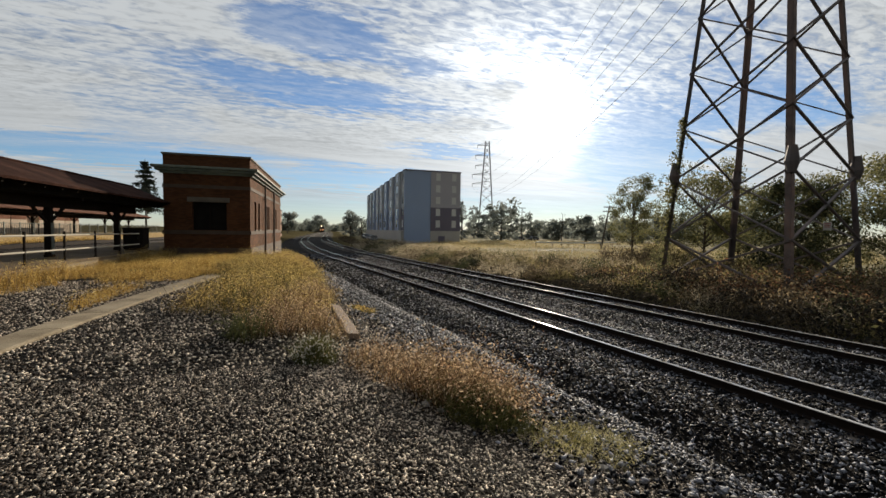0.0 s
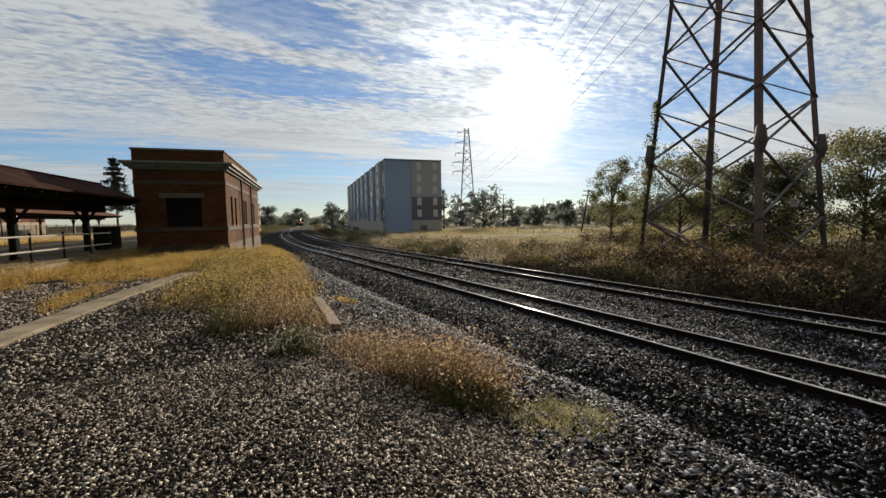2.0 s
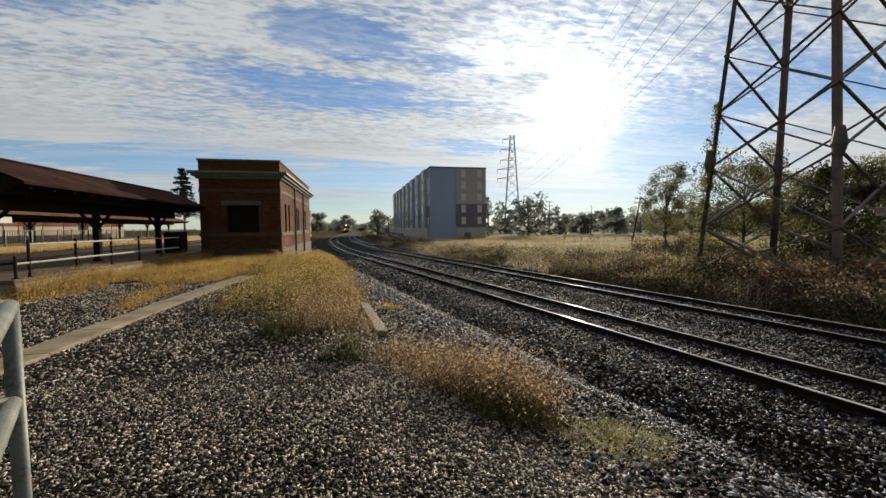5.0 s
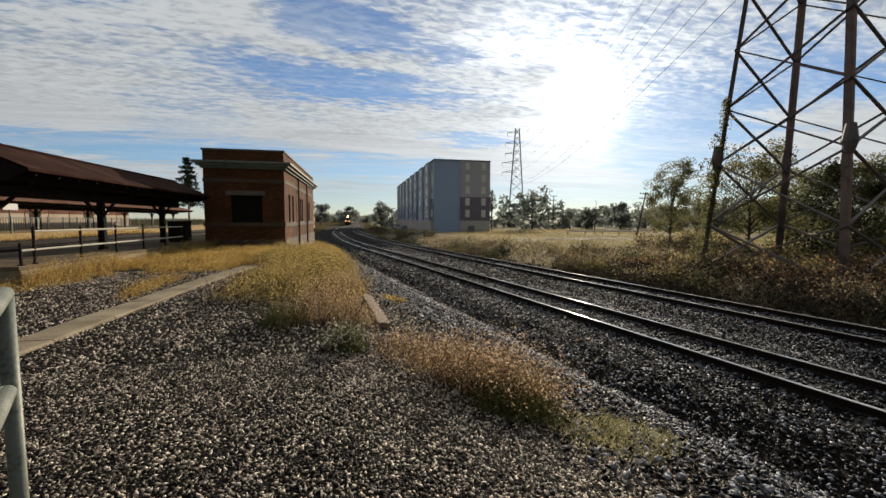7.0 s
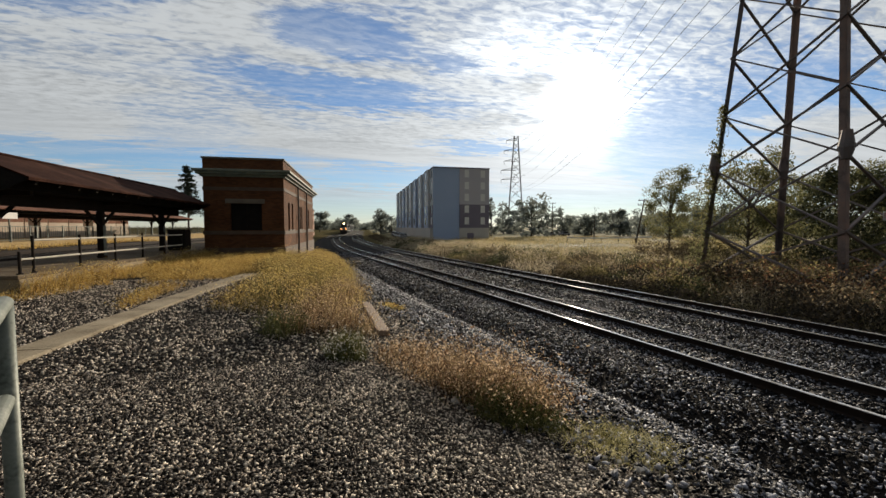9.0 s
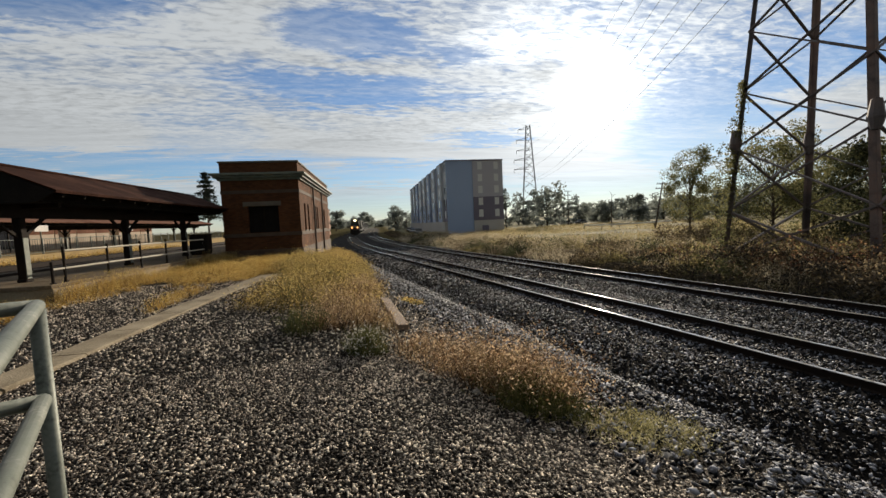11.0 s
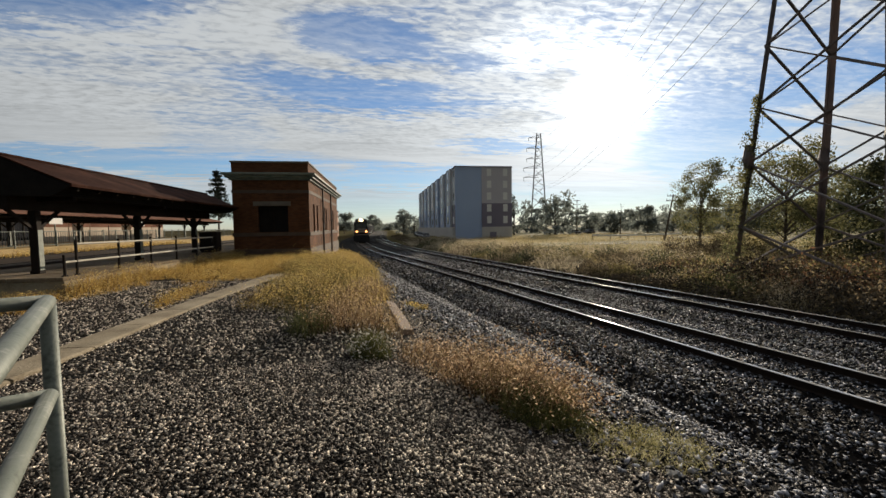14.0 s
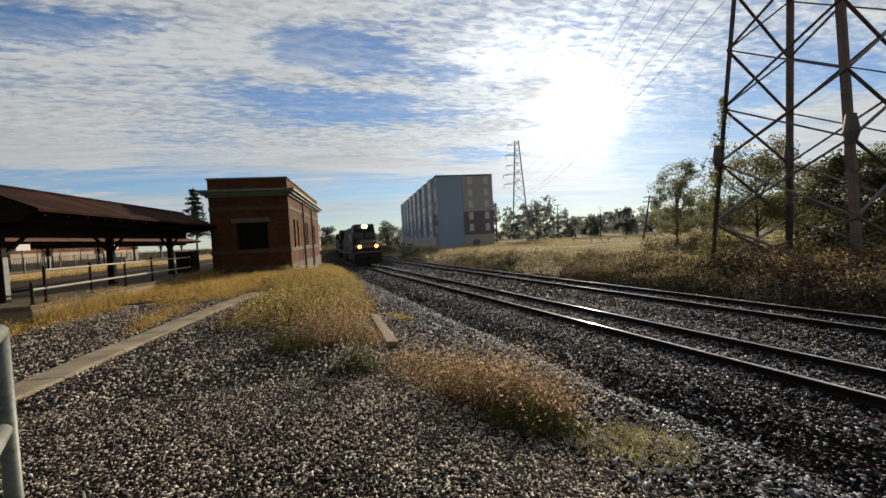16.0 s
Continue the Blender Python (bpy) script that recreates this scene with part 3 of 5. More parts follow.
make_brick_building()


# ---- platform canopy ----
PLAT = 0.45      # height of the platforms over the gravel


def make_canopy(at, rz, y0, y1, ridge, eave, half, posts, label, roof=RUST_ROOF):
    """A gabled roof on one row of braced posts, running along its own y."""
    c = thing("platform_canopy", at, rz, label=label, category="canopy", group="platform canopies")
    slope = (ridge - eave) / half
    for q in (-1, 1):
        bm = boxes(((0, y0, -0.035), (half, y1, 0)))
        bmesh.ops.subdivide_edges(bm, edges=bm.edges[:], cuts=5, use_grid_fill=True)
        for v in bm.verts:      # bent to the slope, sagging a little between the rafters
            v.co.z += ridge - slope * v.co.x + 0.012 * noise.noise(Vector((v.co.x * 1.5, v.co.y * 0.8, 1)))
            v.co.x *= q
        bmesh.ops.recalc_face_normals(bm, faces=bm.faces[:])
        part("roof_slope", bm, roof, c, "rusted sheet roof slope")
        part("gutter", boxes(((q * half - 0.05 * (q > 0), y0, eave - 0.075), (q * half + 0.05 * (q < 0), y1, eave - 0.038)), bevel=0.008), roof, c, "dark eave gutter")
        # Added near-black board that takes the place of the shade behind the eave.
        part("fascia", boxes(((q * (half - 0.62) - 0.018, y0 + 0.06, eave - 0.20), (q * (half - 0.62) + 0.018, y1, eave + 0.12))), DARK_BOARD, c, "near-black fascia standing in for eave shade")
        bm = bmesh.new()        # rafters under the slope
        y = y0 + 0.4
        while y < y1 - 0.1:
            beam(bm, (q * 0.05, y, ridge - 0.13), (q * (half - 0.1), y, eave - 0.1), 0.08, 0.12)
            y += 0.8
        tagged(part("rafter", bm, DARK_STEEL, c), kind="stuff")
    part("ridge_cap", beam(bmesh.new(), (0, y0, ridge + 0.01), (0, y1, ridge + 0.01), 0.16, 0.05), roof, c)
    # Added near-black sheet: the dark underside is its colour.
    part("soffit", boxes(((-half + 0.6, y0 + 0.06, eave - 0.26), (half - 0.6, y1 - 0.01, eave - 0.204))), DARK_BOARD, c, "near-black soffit standing in for shade under the roof")
    # The gable ends are near black, their shade put into the colour.
    for y in (y0 + 0.02, y1 - 0.06):
        bm = bmesh.new()
        front = [(-half + 0.5, y, eave - 0.3), (half - 0.5, y, eave - 0.3), (half - 0.03, y, eave - 0.045), (0, y, ridge - 0.045), (-half + 0.03, y, eave - 0.045)]
        f = bm.faces.new([bm.verts.new(p) for p in front])
        r = bmesh.ops.extrude_face_region(bm, geom=[f])
        bmesh.ops.translate(bm, verts=[v for v in r["geom"] if isinstance(v, bmesh.types.BMVert)], vec=(0, 0.04, 0))
        part("gable", bm, DARK_BOARD, c, "near-black gable with its shade in the colour")
    part("girder", boxes(((-0.13, y0 + 0.1, eave - 0.62), (0.13, y1, eave - 0.27))), DARK_STEEL, c)
    for y in posts:
        bm = bmesh.new()
        box(bm, (-0.1, y - 0.1, PLAT), (0.1, y + 0.1, eave - 0.62), 0.02)
        box(bm, (-0.12, y - 0.12, PLAT), (0.12, y + 0.12, PLAT + 0.1), 0.02)
        post = part("post", bm, DARK_STEEL, c)
        bm = bmesh.new()
        for q in (-1, 1):
            beam(bm, (0, y + q * 0.09, eave - 1.12), (0, y + q * 0.85, eave - 0.6), 0.075, 0.075)
        beam(bm, (-half + 0.65, y, eave - 0.32), (half - 0.65, y, eave - 0.32), 0.12, 0.12)
        part("bracket", bm, DARK_STEEL, post)
        part("guard", boxes(((0.102, y - 0.08, PLAT + 0.1), (0.118, y + 0.08, PLAT + 1.2))), GALV, post, "pale steel corner guard")
    return c


def by_building(x, y):
    """A place given along the brick building's own front (x) and side (y)."""
    c, q = math.cos(radians(-2.4)), math.sin(radians(-2.4))
    return -2.95 + x * c - y * q, 23.9 + x * q + y * c


make_canopy((*by_building(-5.35, 0), 0), -2.4, -12.2, -0.06, 3.54, 2.80, 1.65, (-11.15, -6.45, -1.7), "long rusted platform canopy on dark braced posts beside the building")
ground_slab = boxes(((-7.6, -12.35, -0.3), (-3.9, -0.5, PLAT - 0.1)), ((-7.6, -0.5, -0.3), (-4.2, 46.0, PLAT - 0.1)))
platform = tagged(part("platform", ground_slab, CONCRETE), "worn concrete platform under the canopy", "platform", kind="structure")
platform.matrix_world = pose(-2.95, 23.9, 0, 0, 0, -2.4)
rnd = random.Random(6)
for i in range(10):             # paving slabs of the end that is passed
    for j in range(3):
        x0, y0 = -7.62 + j * 1.245, -12.4 + i * 1.19
        z = rnd.uniform(-0.008, 0.008)
        part("paving_slab", boxes(((x0, y0, PLAT - 0.098 + z), (x0 + 1.235, y0 + 1.18, PLAT + z)), bevel=0.012), PAVING, platform)
part("paving_strip", boxes(((-7.6, -0.48, PLAT - 0.098), (-4.2, 46.0, PLAT))), PAVING, platform)


def make_cabinet():
    """A dark steel box at the end of the fence."""
    c = thing("steel_cabinet", (*by_building(-4.75, -1.3), PLAT), -2.4, label="dark green steel cabinet standing on the platform by the brick wall", category="cabinet")
    part("body", boxes(((-0.4, -0.35, 0.06), (0.4, 0.35, 0.98)), bevel=0.02), DARK_STEEL, c)
    part("lid", boxes(((-0.43, -0.38, 0.98), (0.43, 0.38, 1.04)), bevel=0.015), DARK_STEEL, c)
    part("foot", boxes(((-0.36, -0.3, 0), (0.36, 0.3, 0.06))), DARK_STEEL, c)
    d = part("door", boxes(((-0.34, -0.37, 0.12), (0.34, -0.352, 0.92)), bevel=0.006), DARK_BOARD, c)
    part("handle", boxes(((0.22, -0.4, 0.5), (0.25, -0.37, 0.64))), GALV, d)


make_cabinet()


# ---- apartment block ----
def make_apartments():
    b = thing("apartment_block", label="five-storey blue-grey clad apartment block with flat roof and pale base", category="building")
    # local frame: origin at the corner seen nearest, u along the short front, v along the long side
    P0, P1 = Vector((22.0, 95.0, 0)), Vector((36.1, 94.5, 0))
    u = (P1 - P0).normalized()
    v = Vector((-u.y, u.x, 0))
    W, LEN, base, top = (P1 - P0).length, 86.0, -1.7, 15.9
    b.matrix_world = Matrix.Translation((P0.x, P0.y, base)) @ Euler((0, 0, math.atan2(u.y, u.x))).to_matrix().to_4x4()
    H = top - base
    st = H / 6.15
    g = st * 1.1
    # front in three stretches: blue strip, then the windowed bay
    part("front_blue", boxes(((0, 0, 0), (W * 0.46, 0.5, H))), PANEL_FRONT, b)
    part("front_bay", boxes(((W * 0.46, -0.12, g + 2 * st), (W, 0.5, H - 0.05))), PANEL_GREY, b)
    part("front_lower", boxes(((W * 0.46, -0.18, g), (W, 0.5, g + 2 * st))), PANEL_DARK, b)
    part("front_base", boxes(((W * 0.46, -0.15, 0), (W, 0.5, g))), BASE_PALE, b)
    part("entrance", boxes(((W * 0.6, -0.2, 0), (W * 0.72, -0.15, g * 0.6))), PANEL_DARK, b)
    part("main_wall", boxes(((0.45, 0.5, 0), (W - 0.02, LEN, H - 0.3))), PANEL_BLUE, b)
    for k in range(5):
        for c in (0.59, 0.88):
            z = g + k * st + st * 0.32
            y = -0.18 if k < 2 else -0.12
            w = part("window", boxes(((W * c - 0.55, y - 0.03, z), (W * c + 0.55, y - 0.004, z + 1.7))), WIN_SKY_PALE, b)
            part("sill", boxes(((W * c - 0.62, y - 0.08, z - 0.09), (W * c + 0.62, y - 0.004, z))), PANEL_PALE, w)
    part("roof", boxes(((-0.1, -0.25, H), (W + 0.1, LEN, H + 0.25))), PANEL_DARK, b)
    # long side: alternating bays that step out, with window stacks
    y, i = 0.0, 0
    while y < LEN - 4:
        wd = (4.4, 5.8)[i % 2]
        out = (0.0, 0.55)[i % 2]
        hh = H + (0.14 if i % 2 else -0.14)
        part("bay", boxes(((-out, y + (0.5 if y == 0 else 0), g), (0.45, y + wd, hh))), (PANEL_PALE, PANEL_PALE, PANEL_BLUE)[i % 3], b)
        part("bay_lower", boxes(((-out - 0.06, y + (0.5 if y == 0 else 0.02), g), (-out + 0.0, y + wd, g + st * 1.9))), (PANEL_DARK, PANEL_BLUE)[i % 2], b)
        for k in range(5):
            z = g + k * st + st * 0.28
            off = -out - (0.07 if k < 2 else 0.0)
            part("window", boxes(((off - 0.03, y + wd / 2 - 0.8, z), (off - 0.003, y + wd / 2 + 0.8, z + 1.8))), (DARK_GLASS, WIN_SKY_PALE)[(i + k) % 3 == 0], b)
        y += wd
        i += 1
    part("side_base", boxes(((-0.7, 0.5, 0), (0.44, LEN, g - 0.02))), BASE_PALE, b)


make_apartments()


# ---- lattice towers ----
def lattice_tower(name, at, rz, half, taper, levels, leg, brace, mat, label, feet=-0.3):
    """Four tapered angle legs, cross-braced on every face between the levels."""
    t = thing(name, at, rz, label=label, category="pylon", group="transmission towers")
    dirs = [Vector((math.cos(a), math.sin(a), 0)) for a in (0, math.pi / 2, math.pi, 1.5 * math.pi)]

    def pt(k, z):
        return dirs[k % 4] * (half - taper * z) + Vector((0, 0, z))
    for k in range(4):
        bm = bmesh.new()
        a, b = pt(k, feet), pt(k, levels[-1])
        out = dirs[k]
        side = Vector((-out.y, out.x, 0))
        for s in (-1, 1):
            w = (out + side * s).normalized() * leg
            vs = [bm.verts.new(p) for p in (a, a - w, b - w, b)]
            bm.faces.new(vs)
        r = bmesh.ops.solidify(bm, geom=bm.faces[:], thickness=leg * 0.16)
        part("leg", bm, mat, t)
    for i in range(len(levels) - 1):
        z0, z1 = levels[i], levels[i + 1]
        for k in range(4):
            for a, b in ((pt(k, z0), pt(k + 1, z1)), (pt(k + 1, z0), pt(k, z1))):
                bm = bmesh.new()
                beam(bm, a, b, brace, brace * 0.55)
                part("brace", bm, mat, t)
    return t, pt


TOWER_AT = (23.95, 15.92, -1.3)
levels = [2.7, 6.1, 9.1, 12.25, 15.4, 18.5, 21.5, 24.4, 27.2, 29.9, 32.5, 35]
near_tower, tower_pt = lattice_tower("transmission_tower", TOWER_AT, 140.0 - 180.0 - 0.04, 4.757, 0.0975, levels, 0.27, 0.13, TOWER_STEEL,
                                     "tall rusty cross-braced lattice transmission tower overgrown at its feet", feet=-0.6)
for k in range(4):
    for a, b in ((tower_pt(k, 0.05), tower_pt(k + 1, 2.7)), (tower_pt(k + 1, 0.05), tower_pt(k, 2.7))):
        part("brace", beam(bmesh.new(), a, b, 0.15, 0.09), TOWER_STEEL, near_tower)
for k in range(4):      # anti-climb collars at the third level
    bm = bmesh.new()
    p = tower_pt(k, 6.2)
    bmesh.ops.create_cone(bm, cap_ends=True, segments=10, radius1=0.17, radius2=0.3, depth=0.5, matrix=Matrix.Translation(p + Vector((0, 0, -0.1))))
    bmesh.ops.create_cone(bm, cap_ends=True, segments=10, radius1=0.3, radius2=0.18, depth=0.75, matrix=Matrix.Translation(p + Vector((0, 0, 0.52))))
    part("climb_guard", bm, TOWER_STEEL, near_tower, "bulky rusted anti-climb guard round the leg")

FAR_AT = (84.6, 185.0, -2.0)
far_levels = [6, 12, 17.5, 22.5, 27, 31, 35, 38.5, 42, 45, 48]
far_tower, far_pt = lattice_tower("transmission_tower", FAR_AT, 20, 6.0, 0.094, far_levels, 0.4, 0.2, FAR_STEEL, "distant slender lattice transmission tower with short arms", feet=0)
ARMS = [(27, 7.5), (31.5, 7.5), (36, 6.0), (41, 6.0), (46, 5.0)]
for z, ln in ARMS:
    bm = bmesh.new()
    way = Vector((-1, 0.1, 0)).normalized()
    for s in (1,):
        tip = way * ln * s + Vector((0, 0, z))
        for dz in (0, 1.3):
            beam(bm, Vector((0, 0, z + dz)), tip, 0.25, 0.2)
        bar(bm, tip, tip - Vector((0, 0, 1.6)), 0.1, 6)
    ob = part("arm", bm, FAR_STEEL, far_tower)
    ob.rotation_euler = (0, 0, radians(-20))


def make_wires():
    """Conductors that sag from the far tower to the near one."""
    for i, (zn, arm) in enumerate(((14.0, 0), (16.2, 0), (18.2, 1), (20.4, 2), (22.6, 3), (26.0, 4))):
        z, ln = ARMS[arm]
        a = Vector((FAR_AT[0] - ln + (1.5 if i == 1 else 0), FAR_AT[1], FAR_AT[2] + z - 1.6))
        w = 4.757 - 0.0975 * (zn + 1.3)
        b = Vector((TOWER_AT[0] - 0.766 * w, TOWER_AT[1] + 0.643 * w, zn))
        c = bpy.data.curves.new("wire", "CURVE")
        c.dimensions, c.bevel_depth, c.bevel_resolution = "3D", 0.016, 1
        sp = c.splines.new("POLY")
        sp.points.add(40)
        for j in range(41):
            q = j / 40
            p = a.lerp(b, q) - Vector((0, 0, 7.0 * 4 * q * (1 - q)))
            sp.points[j].co = (*p, 1)
        ob = new("power_line", c)
        c.materials.append(WIRE)
        tagged(ob, "thin sagging overhead power line between the towers", "cable", "power lines")


make_wires()


# ---- kerb, plank, railing, fence ----
def make_kerb():
    k = thing("concrete_kerb", label="long weathered pale concrete kerb sunk in the gravel", category="kerb")
    pts = [(-4.2, 1.5), (-3.9, 5.0), (-3.72, 7.4), (-3.5, 10.0), (-3.25, 12.4), (-2.92, 14.6)]
    prof = [(-0.26, -0.15), (0.26, -0.15), (0.26, 0.03), (0.23, 0.05), (-0.23, 0.05), (-0.26, 0.03)]
    for i in range(len(pts) - 1):
        a, b = Vector((*pts[i], 0)), Vector((*pts[i + 1], 0))
        n = 2
        for j in range(n):
            p, q = a.lerp(b, j / n + 0.003), a.lerp(b, (j + 1) / n - 0.003)
            d = (q - p).normalized()
            s = (d.y, -d.x)
            k2 = math.sin(7.3 * i + 3.1 * j)
            p, q = p + Vector((0.012 * k2, 0, 0.01 * k2)), q + Vector((-0.01 * k2, 0, -0.012 * k2))
            part_me = mesh_of("kerb_stone", *sweep(prof, [(p, s), (q, s)]))
            link("kerb_stone", part_me, CONCRETE, k)


make_kerb()
bm = bmesh.new()
box(bm, (-0.105, -1.7, -0.05), (0.105, 1.7, 0.05), 0.012)
plank = tagged(part("timber_plank", bm, PLANK_WOOD), "weathered grey brown timber plank lying in gravel", "plank")
plank.matrix_world = pose(0.65, 8.3, -0.22, -2.4, 6, 1.0)


def make_railing():
    r = thing("pipe_railing", label="galvanised steel pipe handrail with two rails", category="railing")
    eye = Vector((0.0, 0.03, 1.59))

    def on(w, d):
        w = Vector(w)
        return eye + w * (d / w.length)
    corner = on((-0.536, 0.837, -0.113), 1.75) + Vector((-0.012, -0.01, -0.022))
    low = on((-0.523, 0.808, -0.272), 1.72) + Vector((-0.012, -0.01, -0.022))
    rad = 0.021
    back_top, back_low = corner + Vector((0.66, -1.2, 0.0)), low + Vector((0.60, -1.2, 0.0))
    part("post", bar(bmesh.new(), (corner.x, corner.y, -0.2), (corner.x, corner.y, corner.z - 0.01), rad, 14), GALV, r, smooth=True)
    for n, p, q in (("top_rail", corner, back_top), ("mid_rail", low, back_low)):
        bm = bmesh.new()
        bar(bm, p, q, rad, 14)
        bmesh.ops.create_uvsphere(bm, u_segments=14, v_segments=8, radius=rad * 1.02, matrix=Matrix.Translation(p))
        part(n, bm, GALV, r, smooth=True)
    side = Vector((-1.35, -0.55, 0.0))
    part("end_rail", bar(bmesh.new(), corner, corner + side, rad, 14), GALV, r, smooth=True)
    part("end_mid_rail", bar(bmesh.new(), low, low + side, rad, 14), GALV, r, smooth=True)
    part("post", bar(bmesh.new(), (back_top.x, back_top.y, -0.2), back_top, rad, 14), GALV, r, smooth=True)
    q = corner + side
    part("post", bar(bmesh.new(), (q.x, q.y, -0.2), q, rad, 14), GALV, r, smooth=True)


make_railing()


def make_fence():
    f = thing("platform_fence", label="two-rail rusty pipe fence along the platform edge", category="fence")
    a, b = Vector((*by_building(-4.05, -12.1), PLAT)), Vector((*by_building(-4.05, -2.8), PLAT))
    for y in (-12.1, -11.67, -9.91, -8.14, -6.37, -4.6, -2.83):
        p = Vector((*by_building(-4.05, y), PLAT))
        post = part("fence_post", bar(bmesh.new(), p, p + Vector((0, 0, 0.55 if y == -12.1 else 0.93)), 0.033, 8), DARK_STEEL, f)
        part("flange", bar(bmesh.new(), p, p + Vector((0, 0, 0.025)), 0.07, 8), DARK_STEEL, post)
    for z, q in ((0.36, 0.0), (0.82, 0.05)):
        part("fence_rail", bar(bmesh.new(), a.lerp(b, q) + Vector((0, 0, z)), b + Vector((0, 0, z - 0.03)), 0.028, 8), PALE_PIPE, f, "pale pipe rail")


make_fence()


# ---- plants ----
RND = np.random.RandomState(11)


def blades(pts, height, width, lean, rnd, head=0.0, seg=2):
    """Many grass stems as one mesh: each a bent tapering ribbon, some with a seed head."""
    vs, fs = [], []
    for (x, y, z) in pts:
        h = height * rnd.uniform(0.5, 1.2) * (0.85 + 0.6 * noise.noise(Vector((x * 1.1, y * 1.1, 9))) + 0.55 * noise.noise(Vector((x * 3.3, y * 3.3, 4))))
        a, l = rnd.uniform(0, 6.283), lean * rnd.uniform(0.2, 1.3) * h
        t = rnd.uniform(0, 3.1416)
        wx, wy = math.cos(t) * width, math.sin(t) * width
        dx, dy = math.cos(a) * l, math.sin(a) * l
        n = len(vs)
        mx, my, mz = x + dx * 0.3, y + dy * 0.3, z + h * 0.55
        tx, ty, tz = x + dx, y + dy, z + h
        vs += [(x - wx, y - wy, z), (x + wx, y + wy, z), (mx + wx * 0.8, my + wy * 0.8, mz), (mx - wx * 0.8, my - wy * 0.8, mz), (tx, ty, tz)]
        fs += [(n, n + 1, n + 2, n + 3), (n + 3, n + 2, n + 4)]
        if head and rnd.rand() < head:
            n = len(vs)
            r, hh = width * 2.6, h * 0.13
            vs += [(tx, ty, tz - hh), (tx + r, ty, tz), (tx, ty + r, tz), (tx - r, ty, tz), (tx, ty - r, tz), (tx + dx * .08, ty + dy * .08, tz + hh)]
            fs += [(n, n + 2, n + 1), (n, n + 3, n + 2), (n, n + 4, n + 3), (n, n + 1, n + 4), (n + 5, n + 1, n + 2), (n + 5, n + 2, n + 3), (n + 5, n + 3, n + 4), (n + 5, n + 4, n + 1)]
    return vs, fs


def leaves(centres, size, rnd, flat=0.4):
    """Leaf quads turned every way."""
    n = len(centres)
    c = np.asarray(centres, float)
    a = rnd.normal(size=(n, 3))
    a /= np.linalg.norm(a, axis=1, keepdims=True)
    b = np.cross(a, rnd.normal(size=(n, 3)))
    b /= np.linalg.norm(b, axis=1, keepdims=True) + 1e-9
    s = size * rnd.uniform(0.55, 1.35, (n, 1))
    v = np.stack([c - a * s, c + b * s * flat, c + a * s, c - b * s * flat], 1).reshape(-1, 3)
    f = np.arange(n * 4).reshape(-1, 4)
    return v.tolist(), f.tolist()


def scatter(n, region, rnd):
    """n random ground points inside a test on x, y."""
    out = []
    x0, x1, y0, y1, test = region
    while len(out) < n:
        xs, ys = rnd.uniform(x0, x1, n), rnd.uniform(y0, y1, n)
        zs = ground_z(xs, ys)
        for p in zip(xs, ys, zs):
            if test(p[0], p[1]):
                out.append(p)
                if len(out) == n:
                    break
    return out


def grass_patch(name, pts, height, width, lean, mat, label, head=0.0):
    vs, fs = blades(pts, height, width, lean, RND, head)
    return tagged(link(name, mesh_of(name, vs, fs), mat), label, "grass", kind="stuff")


def fluff(pts, size, rnd):
    """Small seed tufts as one mesh."""
    return leaves(np.array(pts), size * 1.1, rnd, 0.36)


def weeds_patch(name, pts, height, width, lean, mat, label, tufts, tuft_size, tuft_mat):
    """Stems with seed tufts clustered towards their tips; one mesh of kind stuff."""
    vs, fs = blades(pts, height, width, lean, RND, 0.0)
    tips = np.array(vs)[4::5]
    k = RND.randint(0, len(tips), tufts)
    c = tips[k] + RND.normal(size=(tufts, 3)) * np.array([0.075, 0.075, 0.05]) * (height / 0.5)
    c[:, 2] -= np.abs(RND.normal(size=tufts)) * height * 0.26
    v2, f2 = fluff(c, tuft_size, RND)
    n = len(vs)
    me = mesh_of(name, vs + v2, fs + [tuple(i + n for i in f) for f in f2])
    ob = link(name, me, [mat, tuft_mat])
    me.polygons.foreach_set("material_index", [0] * len(fs) + [1] * len(f2))
    return tagged(ob, label, "grass", kind="stuff")


def right_edge(y):
    """Where the tall weeds end towards the tracks."""
    return 0.45 + 0.25 * math.sin(y * 1.3) - 0.05 * max(0.0, y - 20)


def left_area(x, y):
    n = noise.noise(Vector((x * 0.45, y * 0.3, 0)))
    if not (-9.2 < x < -2.9) or y > 23.5 or (y > 11.2 and x < -7.4 + 0.042 * (y - 11.5) + 0.55) or (abs(x - (-4.3 + 0.09 * y)) < 0.34 and y < 15.0):
        return False
    if y < 12.2 + 1.5 * n + 0.25 * (x + 9):
        return -9.0 < x < -4.0 and 9.0 < y < 12.5 and n > -0.02
    return n > -0.1 or y > 19.0


def tall_area(x, y):
    n = noise.noise(Vector((x * 0.6, y * 0.4, 3)))
    if y > 23.5 and x < -2.75:
        return False
    if not ((-2.45 + 0.3 * n if y < 15.2 else -3.1) < x < right_edge(y)):
        return False
    return y > 7.3 + 0.9 * n - 0.45 * x if x < 0.0 else y > 7.0


weeds_patch("golden_grass", scatter(13000, (-9.5, -2.5, 8, 24, left_area), RND), 0.24, 0.004, 0.9, GOLD_GRASS, "low patchy dry golden grass over gravel", 21000, 0.015, GOLD_SEED)
weeds_patch("golden_grass", scatter(5000, (-9.2, -2.3, 16.0, 21.5, lambda x, y: y > 16.8 + 0.5 * math.sin(x * 1.7) and x > -6.75), RND), 0.32, 0.005, 0.6, GOLD_GRASS,
            "taller golden weeds along the brick wall", 22000, 0.0145, GOLD_SEED)
